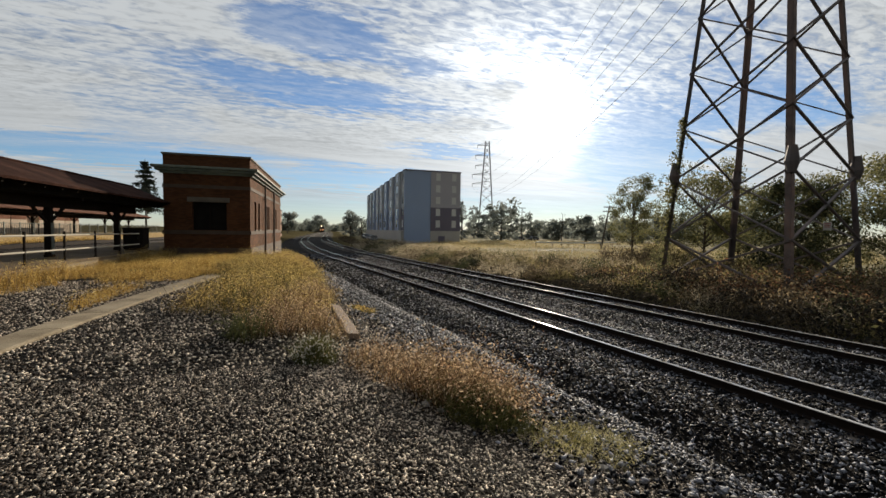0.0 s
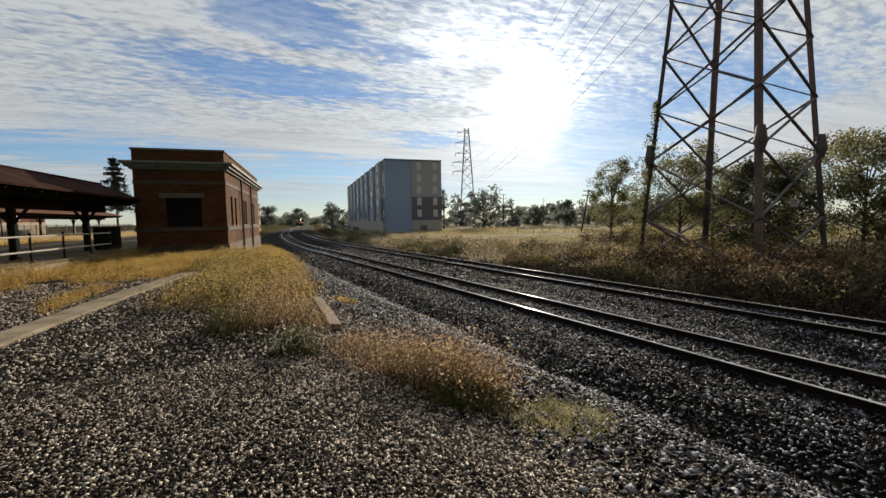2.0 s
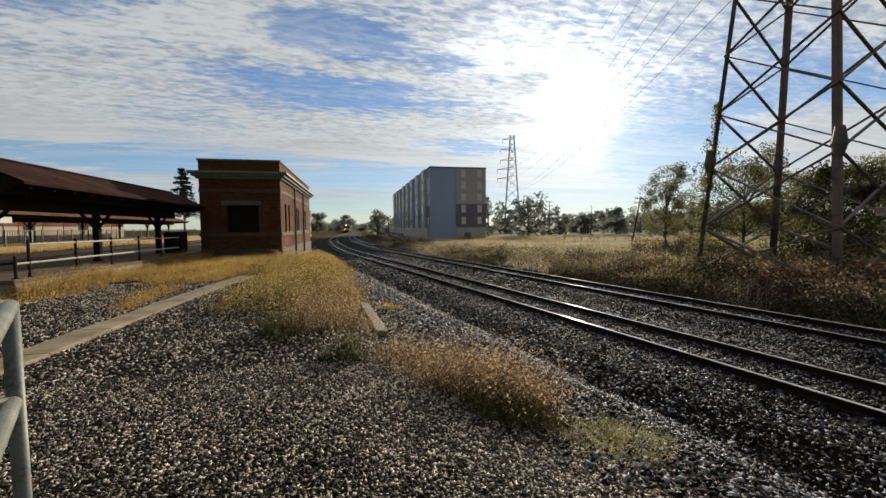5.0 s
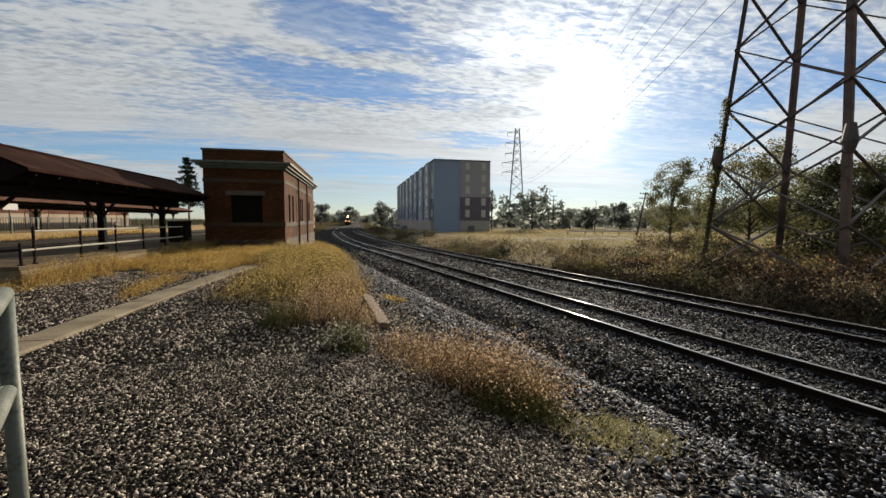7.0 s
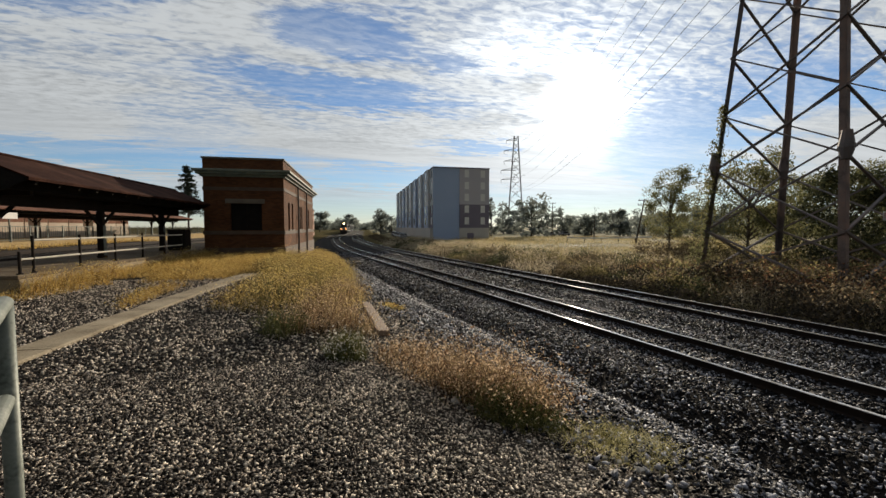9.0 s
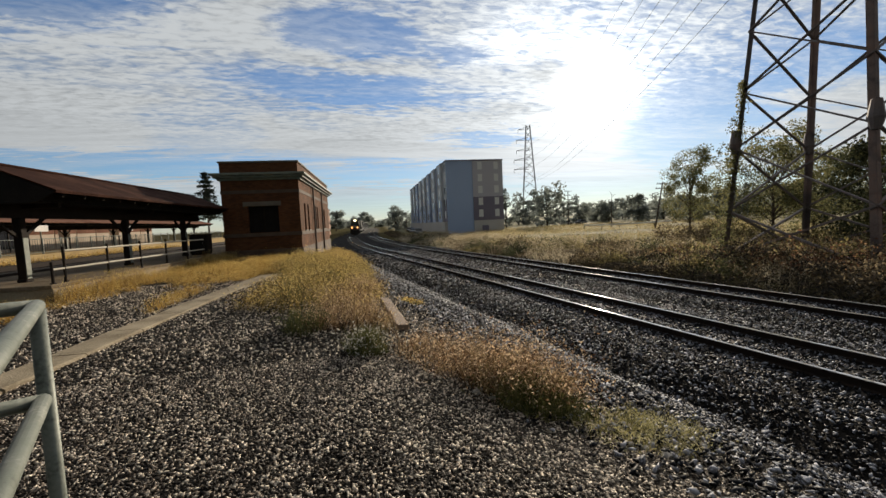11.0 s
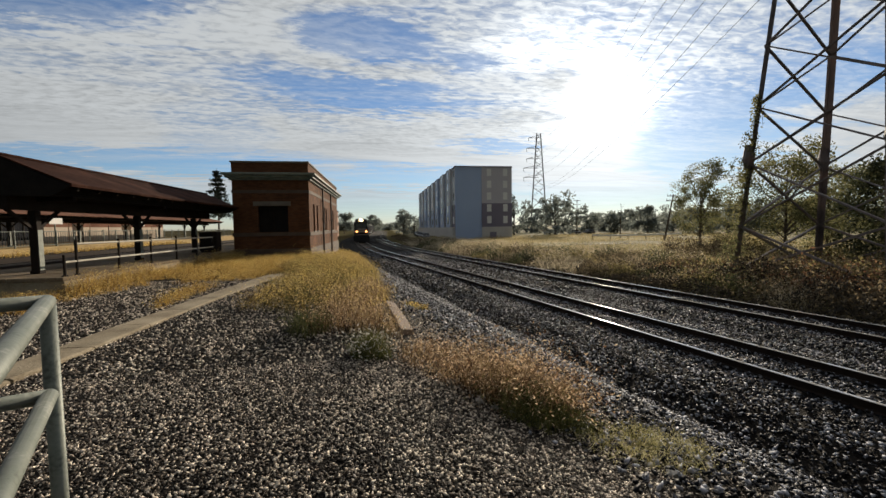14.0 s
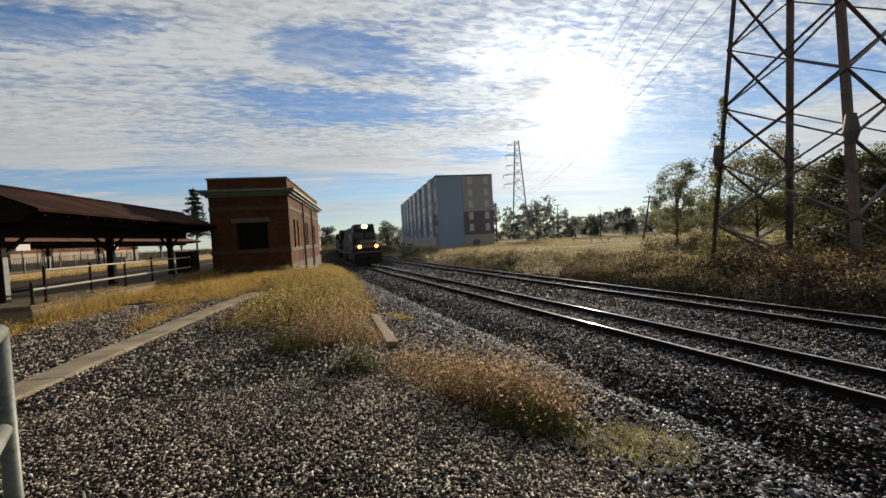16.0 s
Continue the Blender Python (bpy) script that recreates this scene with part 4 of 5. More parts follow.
weeds_patch("golden_weeds", scatter(13000, (-3.2, 1.0, 6, 24, tall_area), RND), 0.42, 0.0028, 0.9, STALK, "thick golden yellow weeds in seed beside the tracks", 52000, 0.0145, GOLD_SEED)
weeds_patch("golden_weeds", scatter(6000, (-2.0, 0.6, 21, 46, tall_area), RND), 0.45, 0.007, 0.55, RED_WEED, "brown weeds along the brick building", 26000, 0.021, GOLD_SEED)
weeds_patch("brown_weeds", scatter(1800, (-3.2, 0.8, 6.5, 22, lambda x, y: tall_area(x, y) and noise.noise(Vector((x * 0.9, y * 0.7, 21))) > -0.1), RND), 0.36, 0.004, 0.7, RED_WEED,
            "brown dead weeds among the golden grass", 5500, 0.017, RED_WEED)
weeds_patch("green_weeds", scatter(1500, (-3.2, 0.5, 7, 20, lambda x, y: tall_area(x, y) and noise.noise(Vector((x * 0.8, y * 0.6, 33))) > 0.15), RND), 0.36, 0.004, 0.7, GREEN_WEED,
            "green weeds among the golden grass", 5000, 0.018, GREEN_WEED)
weeds_patch("brown_weeds", scatter(2300, (-0.9, 0.8, 6.2, 12.5, lambda x, y: x < right_edge(y) - 0.12 and x > -0.9 + 0.12 * (y - 5.6)), RND), 0.44, 0.004, 0.7, RED_WEED, "reddish brown weeds at the grass edge", 13000, 0.0125, RED_SEED)


def platform_edge(x, y):
    """The strip of weeds along the side of the platform."""
    return 0.03 < x - (-7.0 + 0.042 * (y - 23.9) + 0.02) < 0.55 + 0.3 * noise.noise(Vector((x, y * 0.6, 8)))


weeds_patch("golden_weeds", scatter(2600, (-7.6, -6.0, 11.4, 23.6, platform_edge), RND), 0.48, 0.005, 0.6, GOLD_GRASS, "tall golden weeds against the side of the platform", 15000, 0.015, GOLD_SEED)
weeds_patch("golden_weeds", scatter(260, (-3.0, 0.6, 7.5, 20, tall_area), RND), 0.78, 0.004, 0.5, STALK, "scattered tall seed stalks standing over the golden weeds", 4500, 0.011, GOLD_SEED)


def weedy(name, at, rx, ry, n, height, mat, label, tufts, tuft_size, tuft_mat, lean=0.6, width=0.003, rz=0.0):
    pts = []
    c, q = math.cos(radians(rz)), math.sin(radians(rz))
    for _ in range(n):
        a, r = RND.uniform(0, 6.283), RND.uniform(0, 1) ** 0.6
        px, py = math.cos(a) * r * rx, math.sin(a) * r * ry
        x, y = at[0] + px * c - py * q, at[1] + px * q + py * c
        pts.append((x, y, float(ground_z(x, y)) - 0.12 * height * r))
    ob = weeds_patch(name, pts, height, width, lean, mat, label, tufts, tuft_size, tuft_mat)
    ob["category"] = "weeds"
    return ob


weedy("seed_grass", (1.74, 4.25), 0.66, 0.55, 1900, 0.50, RED_WEED, "bushy reddish tan foxtail grass clump in gravel", 7500, 0.0155, RED_SEED, 1.05, rz=-10)
weedy("seed_grass", (1.05, 5.1), 0.6, 0.8, 900, 0.36, RED_WEED, "thin reddish foxtail grass in gravel", 2600, 0.0145, RED_SEED, 1.1)
weedy("weed_clump", (1.75, 3.72), 0.50, 0.28, 1300, 0.27, GREEN_WEED, "dark green weeds under foxtail grass", 2200, 0.016, GREEN_WEED, 0.8)
weedy("groundcover", (2.75, 3.45), 0.85, 0.5, 620, 0.15, PALE_WEED, "low pale green groundcover over gravel", 3000, 0.011, PALE_WEED, 1.4, rz=15)
weedy("weed_clump", (0.06, 5.15), 0.26, 0.28, 900, 0.34, GREEN_WEED, "dark green weed clump with white flower heads", 500, 0.017, FLOWER, 0.7)
weedy("weed_clump", (-0.85, 6.5), 0.3, 0.5, 420, 0.34, GREEN_WEED, "green leafy weeds at the grass edge", 2000, 0.018, GREEN_WEED, 0.6)
weedy("weed_clump", (1.35, 10.6), 0.3, 0.45, 240, 0.12, GREEN_WEED, "small yellow green weed tuft in gravel", 900, 0.018, GOLD_SEED, 0.9)


def make_tree(name, at, height, spread, n, mat, label, size=0.16, trunk=0.16, lean=(0, 0), bottom=0.25, clumps=26, seed=1, airy=1.0, cat="tree"):
    """Tapered trunk, forking limbs and a ragged crown of leaf clumps."""
    rnd = np.random.RandomState(seed)
    z0 = float(ground_z(at[0], at[1])) - 0.1
    t = thing(name, (at[0], at[1], z0), label=label, category=cat)
    bm = bmesh.new()
    top = Vector((lean[0], lean[1], height * 0.8))
    bar(bm, (0, 0, 0), top * 0.5, trunk, 7, trunk * 0.7)
    bar(bm, top * 0.5, top, trunk * 0.7, 6, trunk * 0.2)
    cs = []
    for i in range(clumps):
        a = rnd.uniform(0, 6.283)
        u = rnd.uniform(bottom, 1.0)
        r = spread * math.sqrt(max(0.05, 1 - ((u - 0.55) / 0.6) ** 2)) * rnd.uniform(0.25, 1.0)
        p = Vector((math.cos(a) * r + lean[0] * u, math.sin(a) * r + lean[1] * u, height * u))
        cs.append((p, rnd.uniform(0.5, 1.1) * spread * 0.36))
        s = top * min(0.95, max(0.18, u * 0.75))
        bar(bm, s, p, trunk * 0.32, 5, trunk * 0.07)
    part("trunk", bm, BARK, t)
    pts = []
    for p, r in cs:
        k = int(n / clumps)
        d = rnd.normal(size=(k, 3))
        d /= np.linalg.norm(d, axis=1, keepdims=True)
        d *= (rnd.uniform(0, 1, (k, 1)) ** 0.45) * r * np.array([1.15, 1.15, 0.8])
        pts.append(d + np.array(p))
    link("crown", mesh_of("crown", *leaves(np.concatenate(pts), size, rnd, 0.5)), mat, t)
    return t


def bush(name, at, rx, ry, h, n, mat, label, size=0.07, seed=0):
    rnd = np.random.RandomState(seed)
    z0 = float(ground_z(at[0], at[1])) - 0.05
    t = thing(name, (at[0], at[1], z0), label=label, category="bush")
    bm = bmesh.new()
    for _ in range(9):
        a, r = rnd.uniform(0, 6.283), rnd.uniform(0.2, 0.9)
        bar(bm, (0, 0, 0), (math.cos(a) * r * rx, math.sin(a) * r * ry, h * rnd.uniform(0.5, 0.95)), 0.02, 4, 0.006)
    part("stem", bm, BARK, t)
    k = 16
    pts = []
    for _ in range(k):
        a, r = rnd.uniform(0, 6.283), math.sqrt(rnd.uniform(0, 1))
        hh = h * (1 - 0.55 * r * r) * rnd.uniform(0.5, 1.0)
        c = np.array([math.cos(a) * r * rx, math.sin(a) * r * ry, hh * 0.62])
        d = rnd.normal(size=(n // k, 3)) * np.array([rx * 0.2, ry * 0.2, hh * 0.26])
        q = c + d
        q[:, 2] = np.abs(q[:, 2])
        pts.append(q)
    link("foliage", mesh_of("foliage", *leaves(np.concatenate(pts), size, rnd, 0.5)), mat, t)
    return t


def right_of(y, d):
    return float(line_x(y)) + SPACING + 0.75 + d


def undergrowth(name, n, y0, y1, d0, d1, h0, h1, size, mat, label, seed):
    """A tangled carpet of leaves that rises and falls, on the bank across the tracks."""
    rnd = np.random.RandomState(seed)
    y = y0 + (y1 - y0) * rnd.uniform(0, 1, n) ** 1.15
    d = d0 + (d1 - d0) * rnd.uniform(0, 1, n)
    x = line_x(y) + SPACING + 0.75 + d
    top = np.array([noise.noise(Vector((a * 0.45, b * 0.45, seed))) + 0.5 * noise.noise(Vector((a * 1.6, b * 1.6, seed + 5))) for a, b in zip(x, y)])
    h = (h0 + (h1 - h0) * np.clip(0.5 + 1.1 * top, 0.05, 1.3)) * np.clip((d - d0) / 1.2 + 0.25, 0, 1) * np.clip((29 - y) / 13, 0.22, 1) * 0.85
    z = ground_z(x, y) + h * rnd.uniform(0, 1, n) ** 0.55
    keep = rnd.uniform(0, 1, n) < np.clip(0.7 + 1.8 * top, 0.06, 1)
    c = np.stack([x, y, z], 1)[keep]
    return tagged(link(name, mesh_of(name, *leaves(c, size, rnd, 0.5)), mat), label, "undergrowth", kind="stuff")


undergrowth("undergrowth", 75000, 1, 45, 2.0, 20, 0.5, 1.9, 0.062, SCRUB, "tangled brown green autumn undergrowth on the bank", 1)
undergrowth("undergrowth", 15000, 1, 24, 4.0, 17, 0.5, 1.9, 0.06, RUST_LEAF, "red and orange autumn brambles on the bank", 2)
undergrowth("undergrowth", 20000, 2, 34, 5.5, 20, 0.6, 2.2, 0.08, OLIVE, "dull olive undergrowth on the bank", 3)
undergrowth("undergrowth", 52000, 1, 34, 1.6, 7.0, 0.4, 1.5, 0.065, SHADED_BRUSH, "brown dead brush at the bank foot, its shade in the colour", 7)
undergrowth("undergrowth", 8000, 30, 82, 2.2, 6, 0.3, 0.9, 0.09, SCRUB, "dark dry brush along the far track", 4)

weeds_patch("dry_weeds", scatter(9000, (3, 44, 24, 84, lambda x, y: 2.4 < x - right_of(y, 0) < 14 and noise.noise(Vector((x * 0.22, y * 0.16, 6))) > -0.08), RND), 0.95, 0.011, 0.6, DRY_WEED,
            "pale straw weeds standing in tufts on the far bank", 42000, 0.045, DRY_WEED)
weeds_patch("dry_weeds", scatter(2600, (8, 34, 7, 26, lambda x, y: 3.0 < x - right_of(y, 0) < 11 and noise.noise(Vector((x * 0.4, y * 0.4, 16))) > 0.12), RND), 0.9, 0.007, 0.8, DRY_WEED,
            "grey tan dry weeds among the brambles", 9000, 0.03, DRY_WEED)
rs = np.random.RandomState(5)
for i in range(64):
    y = 4 + 42 * (i / 64) ** 1.1 + rs.uniform(-0.6, 0.6)
    d = 3.0 + rs.uniform(0, 9.0)
    m = (SCRUB, RUST_LEAF, SHADOW_LEAF, OLIVE, RUST_LEAF)[rs.randint(5)] if y < 17 else (SCRUB, SHADOW_LEAF, OLIVE, SCRUB)[rs.randint(4)]
    lab = {SCRUB: "brown green autumn scrub bush", RUST_LEAF: "red brown autumn bramble bush", OLIVE: "olive leafy scrub bush", SHADOW_LEAF: "dark leafy scrub bush"}[m]
    bush("scrub_bush", (right_of(y, d), y), rs.uniform(0.9, 1.8), rs.uniform(0.9, 1.8), rs.uniform(1.0, 2.1) * (1 if y < 20 else 0.72), 1100, m, lab, 0.07, i)
for i in range(16):      # low dark shrubs dotted along the edge of the meadow
    y = 40 + 2.8 * i + rs.uniform(-1, 1)
    bush("scrub_bush", (right_of(y, 3.5 + rs.uniform(0, 6)), y), rs.uniform(1.0, 2.0), rs.uniform(1.0, 2.0), rs.uniform(1.0, 1.7), 700, (SCRUB, SHADOW_LEAF)[i % 2],
         ("brown green autumn scrub bush", "dark leafy scrub bush")[i % 2], 0.11, 300 + i)
grass_patch("dry_meadow", scatter(34000, (8, 90, 26, 110, lambda x, y: x > right_of(y, 6.0) and noise.noise(Vector((x * 0.08, y * 0.08, 2))) > -0.15), RND), 0.6, 0.02, 0.5,
            MEADOW, "dull tan and green meadow grass beyond the tracks", 0.3)

for i, (x, y, h, sp, lab) in enumerate(((40.0, 41.8, 10.3, 2.9, "slender yellow green tree behind the scrub"), (34.0, 27.0, 9.4, 3.3, "loose green tree behind the tower"),
                                        (32.0, 19.0, 6.6, 3.2, "broad dark green tree behind the tower"), (36, 15, 8.0, 3.8, "broad dark green tree behind the tower"),
                                        (35, 9.5, 8.4, 4.0, "large dark green tree behind the tower"), (41, 22, 8.5, 3.8, "broad dark green tree behind the tower"),
                                        (33, 5.0, 9.0, 4.0, "large dark green tree behind the tower"), (44, 31, 8.0, 4.0, "broad green tree at the field edge"))):
    make_tree("tree", (x, y), h, sp, 13000 if i < 2 else 15000, TREE_LEAF if i not in (2, 4, 6) else SHADOW_LEAF, lab, 0.095 if i < 2 else 0.1, 0.13, seed=20 + i, bottom=0.22 if i < 2 else 0.08, clumps=46)


for i, (x, y) in enumerate(((42.5, 40.5), (33.0, 33.0), (36.5, 31.5), (31.0, 28.0), (29.5, 24.0), (45.5, 43.0), (32.5, 22.0), (30.0, 33.5))):
    bush("large_shrub", (x, y), 2.1, 2.0, 2.1 + 0.25 * (i % 3), 1700, (OLIVE, SCRUB)[i % 2], ("dense olive shrub below the trees", "dense brown green shrub below the trees")[i % 2], 0.095, 400 + i)


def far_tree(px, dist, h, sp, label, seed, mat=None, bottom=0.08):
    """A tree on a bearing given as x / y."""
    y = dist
    make_tree("tree", (px * y, y), h, sp, 1700, mat or HAZED_LEAF, label, sp * 0.085, 0.3, seed=seed, bottom=bottom, clumps=26)


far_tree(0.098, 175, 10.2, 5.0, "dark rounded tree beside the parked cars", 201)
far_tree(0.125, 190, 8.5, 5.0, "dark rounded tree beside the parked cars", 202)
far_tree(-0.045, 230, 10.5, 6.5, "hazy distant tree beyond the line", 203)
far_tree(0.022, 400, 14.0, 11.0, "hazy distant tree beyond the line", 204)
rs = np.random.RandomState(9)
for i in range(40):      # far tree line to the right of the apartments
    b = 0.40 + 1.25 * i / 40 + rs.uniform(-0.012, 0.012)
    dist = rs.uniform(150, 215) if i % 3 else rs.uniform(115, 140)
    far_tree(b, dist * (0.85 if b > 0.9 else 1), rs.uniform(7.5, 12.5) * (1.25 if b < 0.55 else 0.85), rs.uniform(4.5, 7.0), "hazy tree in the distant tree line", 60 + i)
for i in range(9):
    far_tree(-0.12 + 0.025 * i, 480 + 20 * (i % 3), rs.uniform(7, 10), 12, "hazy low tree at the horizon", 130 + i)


def make_spruce(at, height, seed):
    """A narrow conifer with drooping whorls of needles."""
    rnd = np.random.RandomState(seed)
    t = thing("spruce_tree", (at[0], at[1], float(ground_z(*at))), label="dark pointed spruce tree behind the brick building", category="tree")
    bm = bmesh.new()
    bar(bm, (0, 0, 0), (0, 0, height), 0.22, 7, 0.03)
    pts = []
    z = height * 0.40
    while z < height:
        r = ((height - z) * 0.36 + 0.25) * rnd.uniform(0.7, 1.2)
        for k in range(9):
            a = rnd.uniform(0, 6.283)
            e = Vector((math.cos(a) * r, math.sin(a) * r, z - r * 0.15))
            bar(bm, (0, 0, z), e, 0.03, 4, 0.008)
            for j in range(34):
                f = rnd.uniform(0.1, 1.0)
                p = Vector((0, 0, z)).lerp(e, f)
                pts.append((p.x + rnd.normal() * 0.2, p.y + rnd.normal() * 0.2, p.z - abs(rnd.normal()) * 0.3))
        z += rnd.uniform(0.55, 0.85)
    part("trunk", bm, BARK, t)
    link("crown", mesh_of("crown", *leaves(pts, 0.28, rnd, 0.35)), NEEDLE, t)


make_spruce((-29.6, 92.0), 15.6, 3)


def make_vine():
    """Trailing creeper on one leg of the tower."""
    rnd = np.random.RandomState(31)
    m = near_tower.matrix_world
    k = min(range(4), key=lambda q: (m @ tower_pt(q, 0)).x + 0.0 - (m @ tower_pt(q, 0)).y)
    t = thing("creeper", label="sparse leafy creeper hanging from a tower leg", category="vine")
    pts = []
    bm = bmesh.new()
    for i in range(46):
        h = rnd.uniform(0.3, 9.6)
        p = m @ tower_pt(k, h)
        side = Vector((rnd.uniform(-1.0, 0.35), rnd.uniform(-0.5, 0.5), 0)) * (1.25 - 0.09 * h)
        q = p + side + Vector((0, 0, rnd.uniform(-0.3, 0.5)))
        e = q + Vector((side.x * 0.5, side.y * 0.5, -rnd.uniform(0.5, 1.6)))
        bar(bm, p, q, 0.008, 3)
        bar(bm, q, e, 0.008, 3)
        for j in range(56):
            f = rnd.uniform(0, 1)
            c = (p.lerp(q, f) if rnd.rand() < 0.4 else q.lerp(e, f))
            pts.append(tuple(c + Vector(rnd.normal(size=3) * 0.09)))
    for j in range(1500):
        h = rnd.uniform(-0.2, 6.0)
        p = m @ tower_pt(k, h)
        pts.append(tuple(p + Vector((rnd.normal() * 0.2, rnd.normal() * 0.2, 0))))
    part("stem", bm, BARK, t)
    link("foliage", mesh_of("foliage", *leaves(pts, 0.06, rnd, 0.6)), TREE_LEAF, t)


make_vine()


# ---- poles, cars and buildings in the distance ----
def utility_pole(at, h, lean, arms, label):
    z = float(ground_z(*at))
    t = thing("utility_pole", (at[0], at[1], z), label=label, category="utility pole")
    top = Vector((lean, 0, h))
    part("pole", bar(bmesh.new(), (0, 0, -0.2), top, 0.16, 8, 0.11), BARK, t)
    for f in arms:
        c = top * f
        a = part("crossarm", beam(bmesh.new(), c + Vector((-1.2, 0, 0)), c + Vector((1.2, 0, 0)), 0.12, 0.12), BARK, t)
        for x in (-1.05, -0.5, 0.5, 1.05):
            part("insulator", bar(bmesh.new(), c + Vector((x, 0, 0.06)), c + Vector((x, 0, 0.3)), 0.05, 6), FAR_STEEL, a)


utility_pole((67.0, 118.0), 11.0, 0.0, (0.98, 0.86, 0.74), "wooden utility pole with three crossarms")
utility_pole((52.0, 62.0), 8.2, 1.7, (0.96, 0.86), "leaning wooden utility pole with crossarms")


def dead_tree(at, h, seed):
    rnd = np.random.RandomState(seed)
    t = thing("dead_tree", (at[0], at[1], float(ground_z(*at))), label="thin bare dead tree in the meadow", category="tree")
    bm = bmesh.new()
    bar(bm, (0, 0, -0.2), (0.2, 0, h), 0.16, 6, 0.03)
    part("trunk", bm, BARK, t)
    for i in range(7):
        z = h * rnd.uniform(0.45, 0.95)
        part("branch", bar(bmesh.new(), (0.2 * z / h, 0, z), (rnd.uniform(-0.9, 0.9), rnd.uniform(-0.5, 0.5), z + rnd.uniform(0.3, 1.2)), 0.035, 4, 0.008), BARK, t)


dead_tree((54.5, 78.0), 7.4, 4)
gr = thing("guard_rail", label="long pale metal guard rail across the field", category="guard rail")
for i in range(5):
    a, b = Vector((43 + i * 3.4, 70 - 0.6 * i, -0.4 - 0.1 * math.sin(i * 0.8))), Vector((46.4 + i * 3.4, 69.4 - 0.6 * i, -0.4 - 0.1 * math.sin(i * 0.8 + 0.8)))
    part("rail", beam(bmesh.new(), a, b, 0.3, 0.3), WHITE_PAINT, gr)
    part("post", bar(bmesh.new(), (a.x, a.y, -1.6), a, 0.08, 6), DARK_STEEL, gr)
tagged(part("puddle", boxes(((32, 56, -1.5), (42, 57.6, -1.42)), bevel=0.02), WATER), "flat sheet of shining standing water in the meadow", "puddle", kind="structure")


def make_car():
    c = thing("parked_car", label="parked car before the apartment block", category="car", group="parked cars")
    bm = bmesh.new()
    box(bm, (-2.2, -0.88, 0.3), (2.2, 0.88, 0.9), 0.12)
    part("body", bm, CAR_PAINT, c)
    bm = bmesh.new()
    box(bm, (-1.3, -0.76, 0.9), (1.5, 0.76, 1.45), 0.1)
    for v in bm.verts:
        if v.co.z > 1.3:
            v.co.x *= 0.68
    cabin = part("cabin", bm, DARK_GLASS, c)
    part("roof", boxes(((-0.85, -0.68, 1.45), (0.98, 0.68, 1.5)), bevel=0.02), CAR_PAINT, cabin)
    for x in (-1.4, 1.4):
        for y in (-0.8, 0.8):
            bm = bmesh.new()
            bmesh.ops.create_cone(bm, cap_ends=True, segments=14, radius1=0.33, radius2=0.33, depth=0.22, matrix=pose(x, y, 0.33, 90, 0, 0))
            part("wheel", bm, DARK_STEEL, c)
    return c


first_car = make_car()
spots = [(11.0 + 0.6 * i + (i % 2) * 0.4, 100 + 7.5 * i) for i in range(8)] + [(58, 128), (66, 126), (73, 128)]
for i, (x, y) in enumerate(spots):
    m = pose(x + 4.5, y, float(ground_z(x + 4.5, y)), 0, 0, 10 * (i % 3) + (80 if i < 8 else 5))
    if i == 0:
        first_car.matrix_world = m
    else:
        copy_thing(first_car, m)
hedge = undergrowth("hedge", 9000, 82, 165, 4.0, 8.0, 0.5, 1.1, 0.16, SCRUB, "dark hedge between track and parked cars", 8)


def far_block(name, x0, x1, y0, y1, h, mat, label, rows, cols, base=0.0):
    """A plain building with real window panes on its two seen sides."""
    b = thing(name, ((x0 + x1) / 2, (y0 + y1) / 2, base), label=label, category="building")
    w, d = (x1 - x0) / 2, (y1 - y0) / 2
    part("wall", boxes(((-w, -d, -0.5), (w, d, h))), mat, b)
    part("roof", boxes(((-w - 0.2, -d - 0.2, h), (w + 0.2, d + 0.2, h + 0.3))), ROOFING, b)
    for r in range(rows):
        z = h * (r + 0.3) / rows
        for c in range(cols):
            y = -d + 2 * d * (c + 0.5) / cols
            part("window", boxes(((w + 0.004, y - 0.6, z), (w + 0.05, y + 0.6, z + h * 0.4 / rows))), DARK_GLASS, b)
        for c in range(max(2, cols // 3)):
            x = -w + 2 * w * (c + 0.5) / max(2, cols // 3)
            part("window", boxes(((x - 0.6, -d - 0.05, z), (x + 0.6, -d - 0.004, z + h * 0.4 / rows))), DARK_GLASS, b)
    return b


far_block("brick_house", -17.0, -8.6, 128, 150, 8.5, TAN_BRICK, "narrow brick house beyond the station building", 3, 5, -1.2)
far_block("station_hall", -62, -34, 24, 78, 6.2, TAN_BRICK, "long tan brick station hall across the platforms", 1, 12)
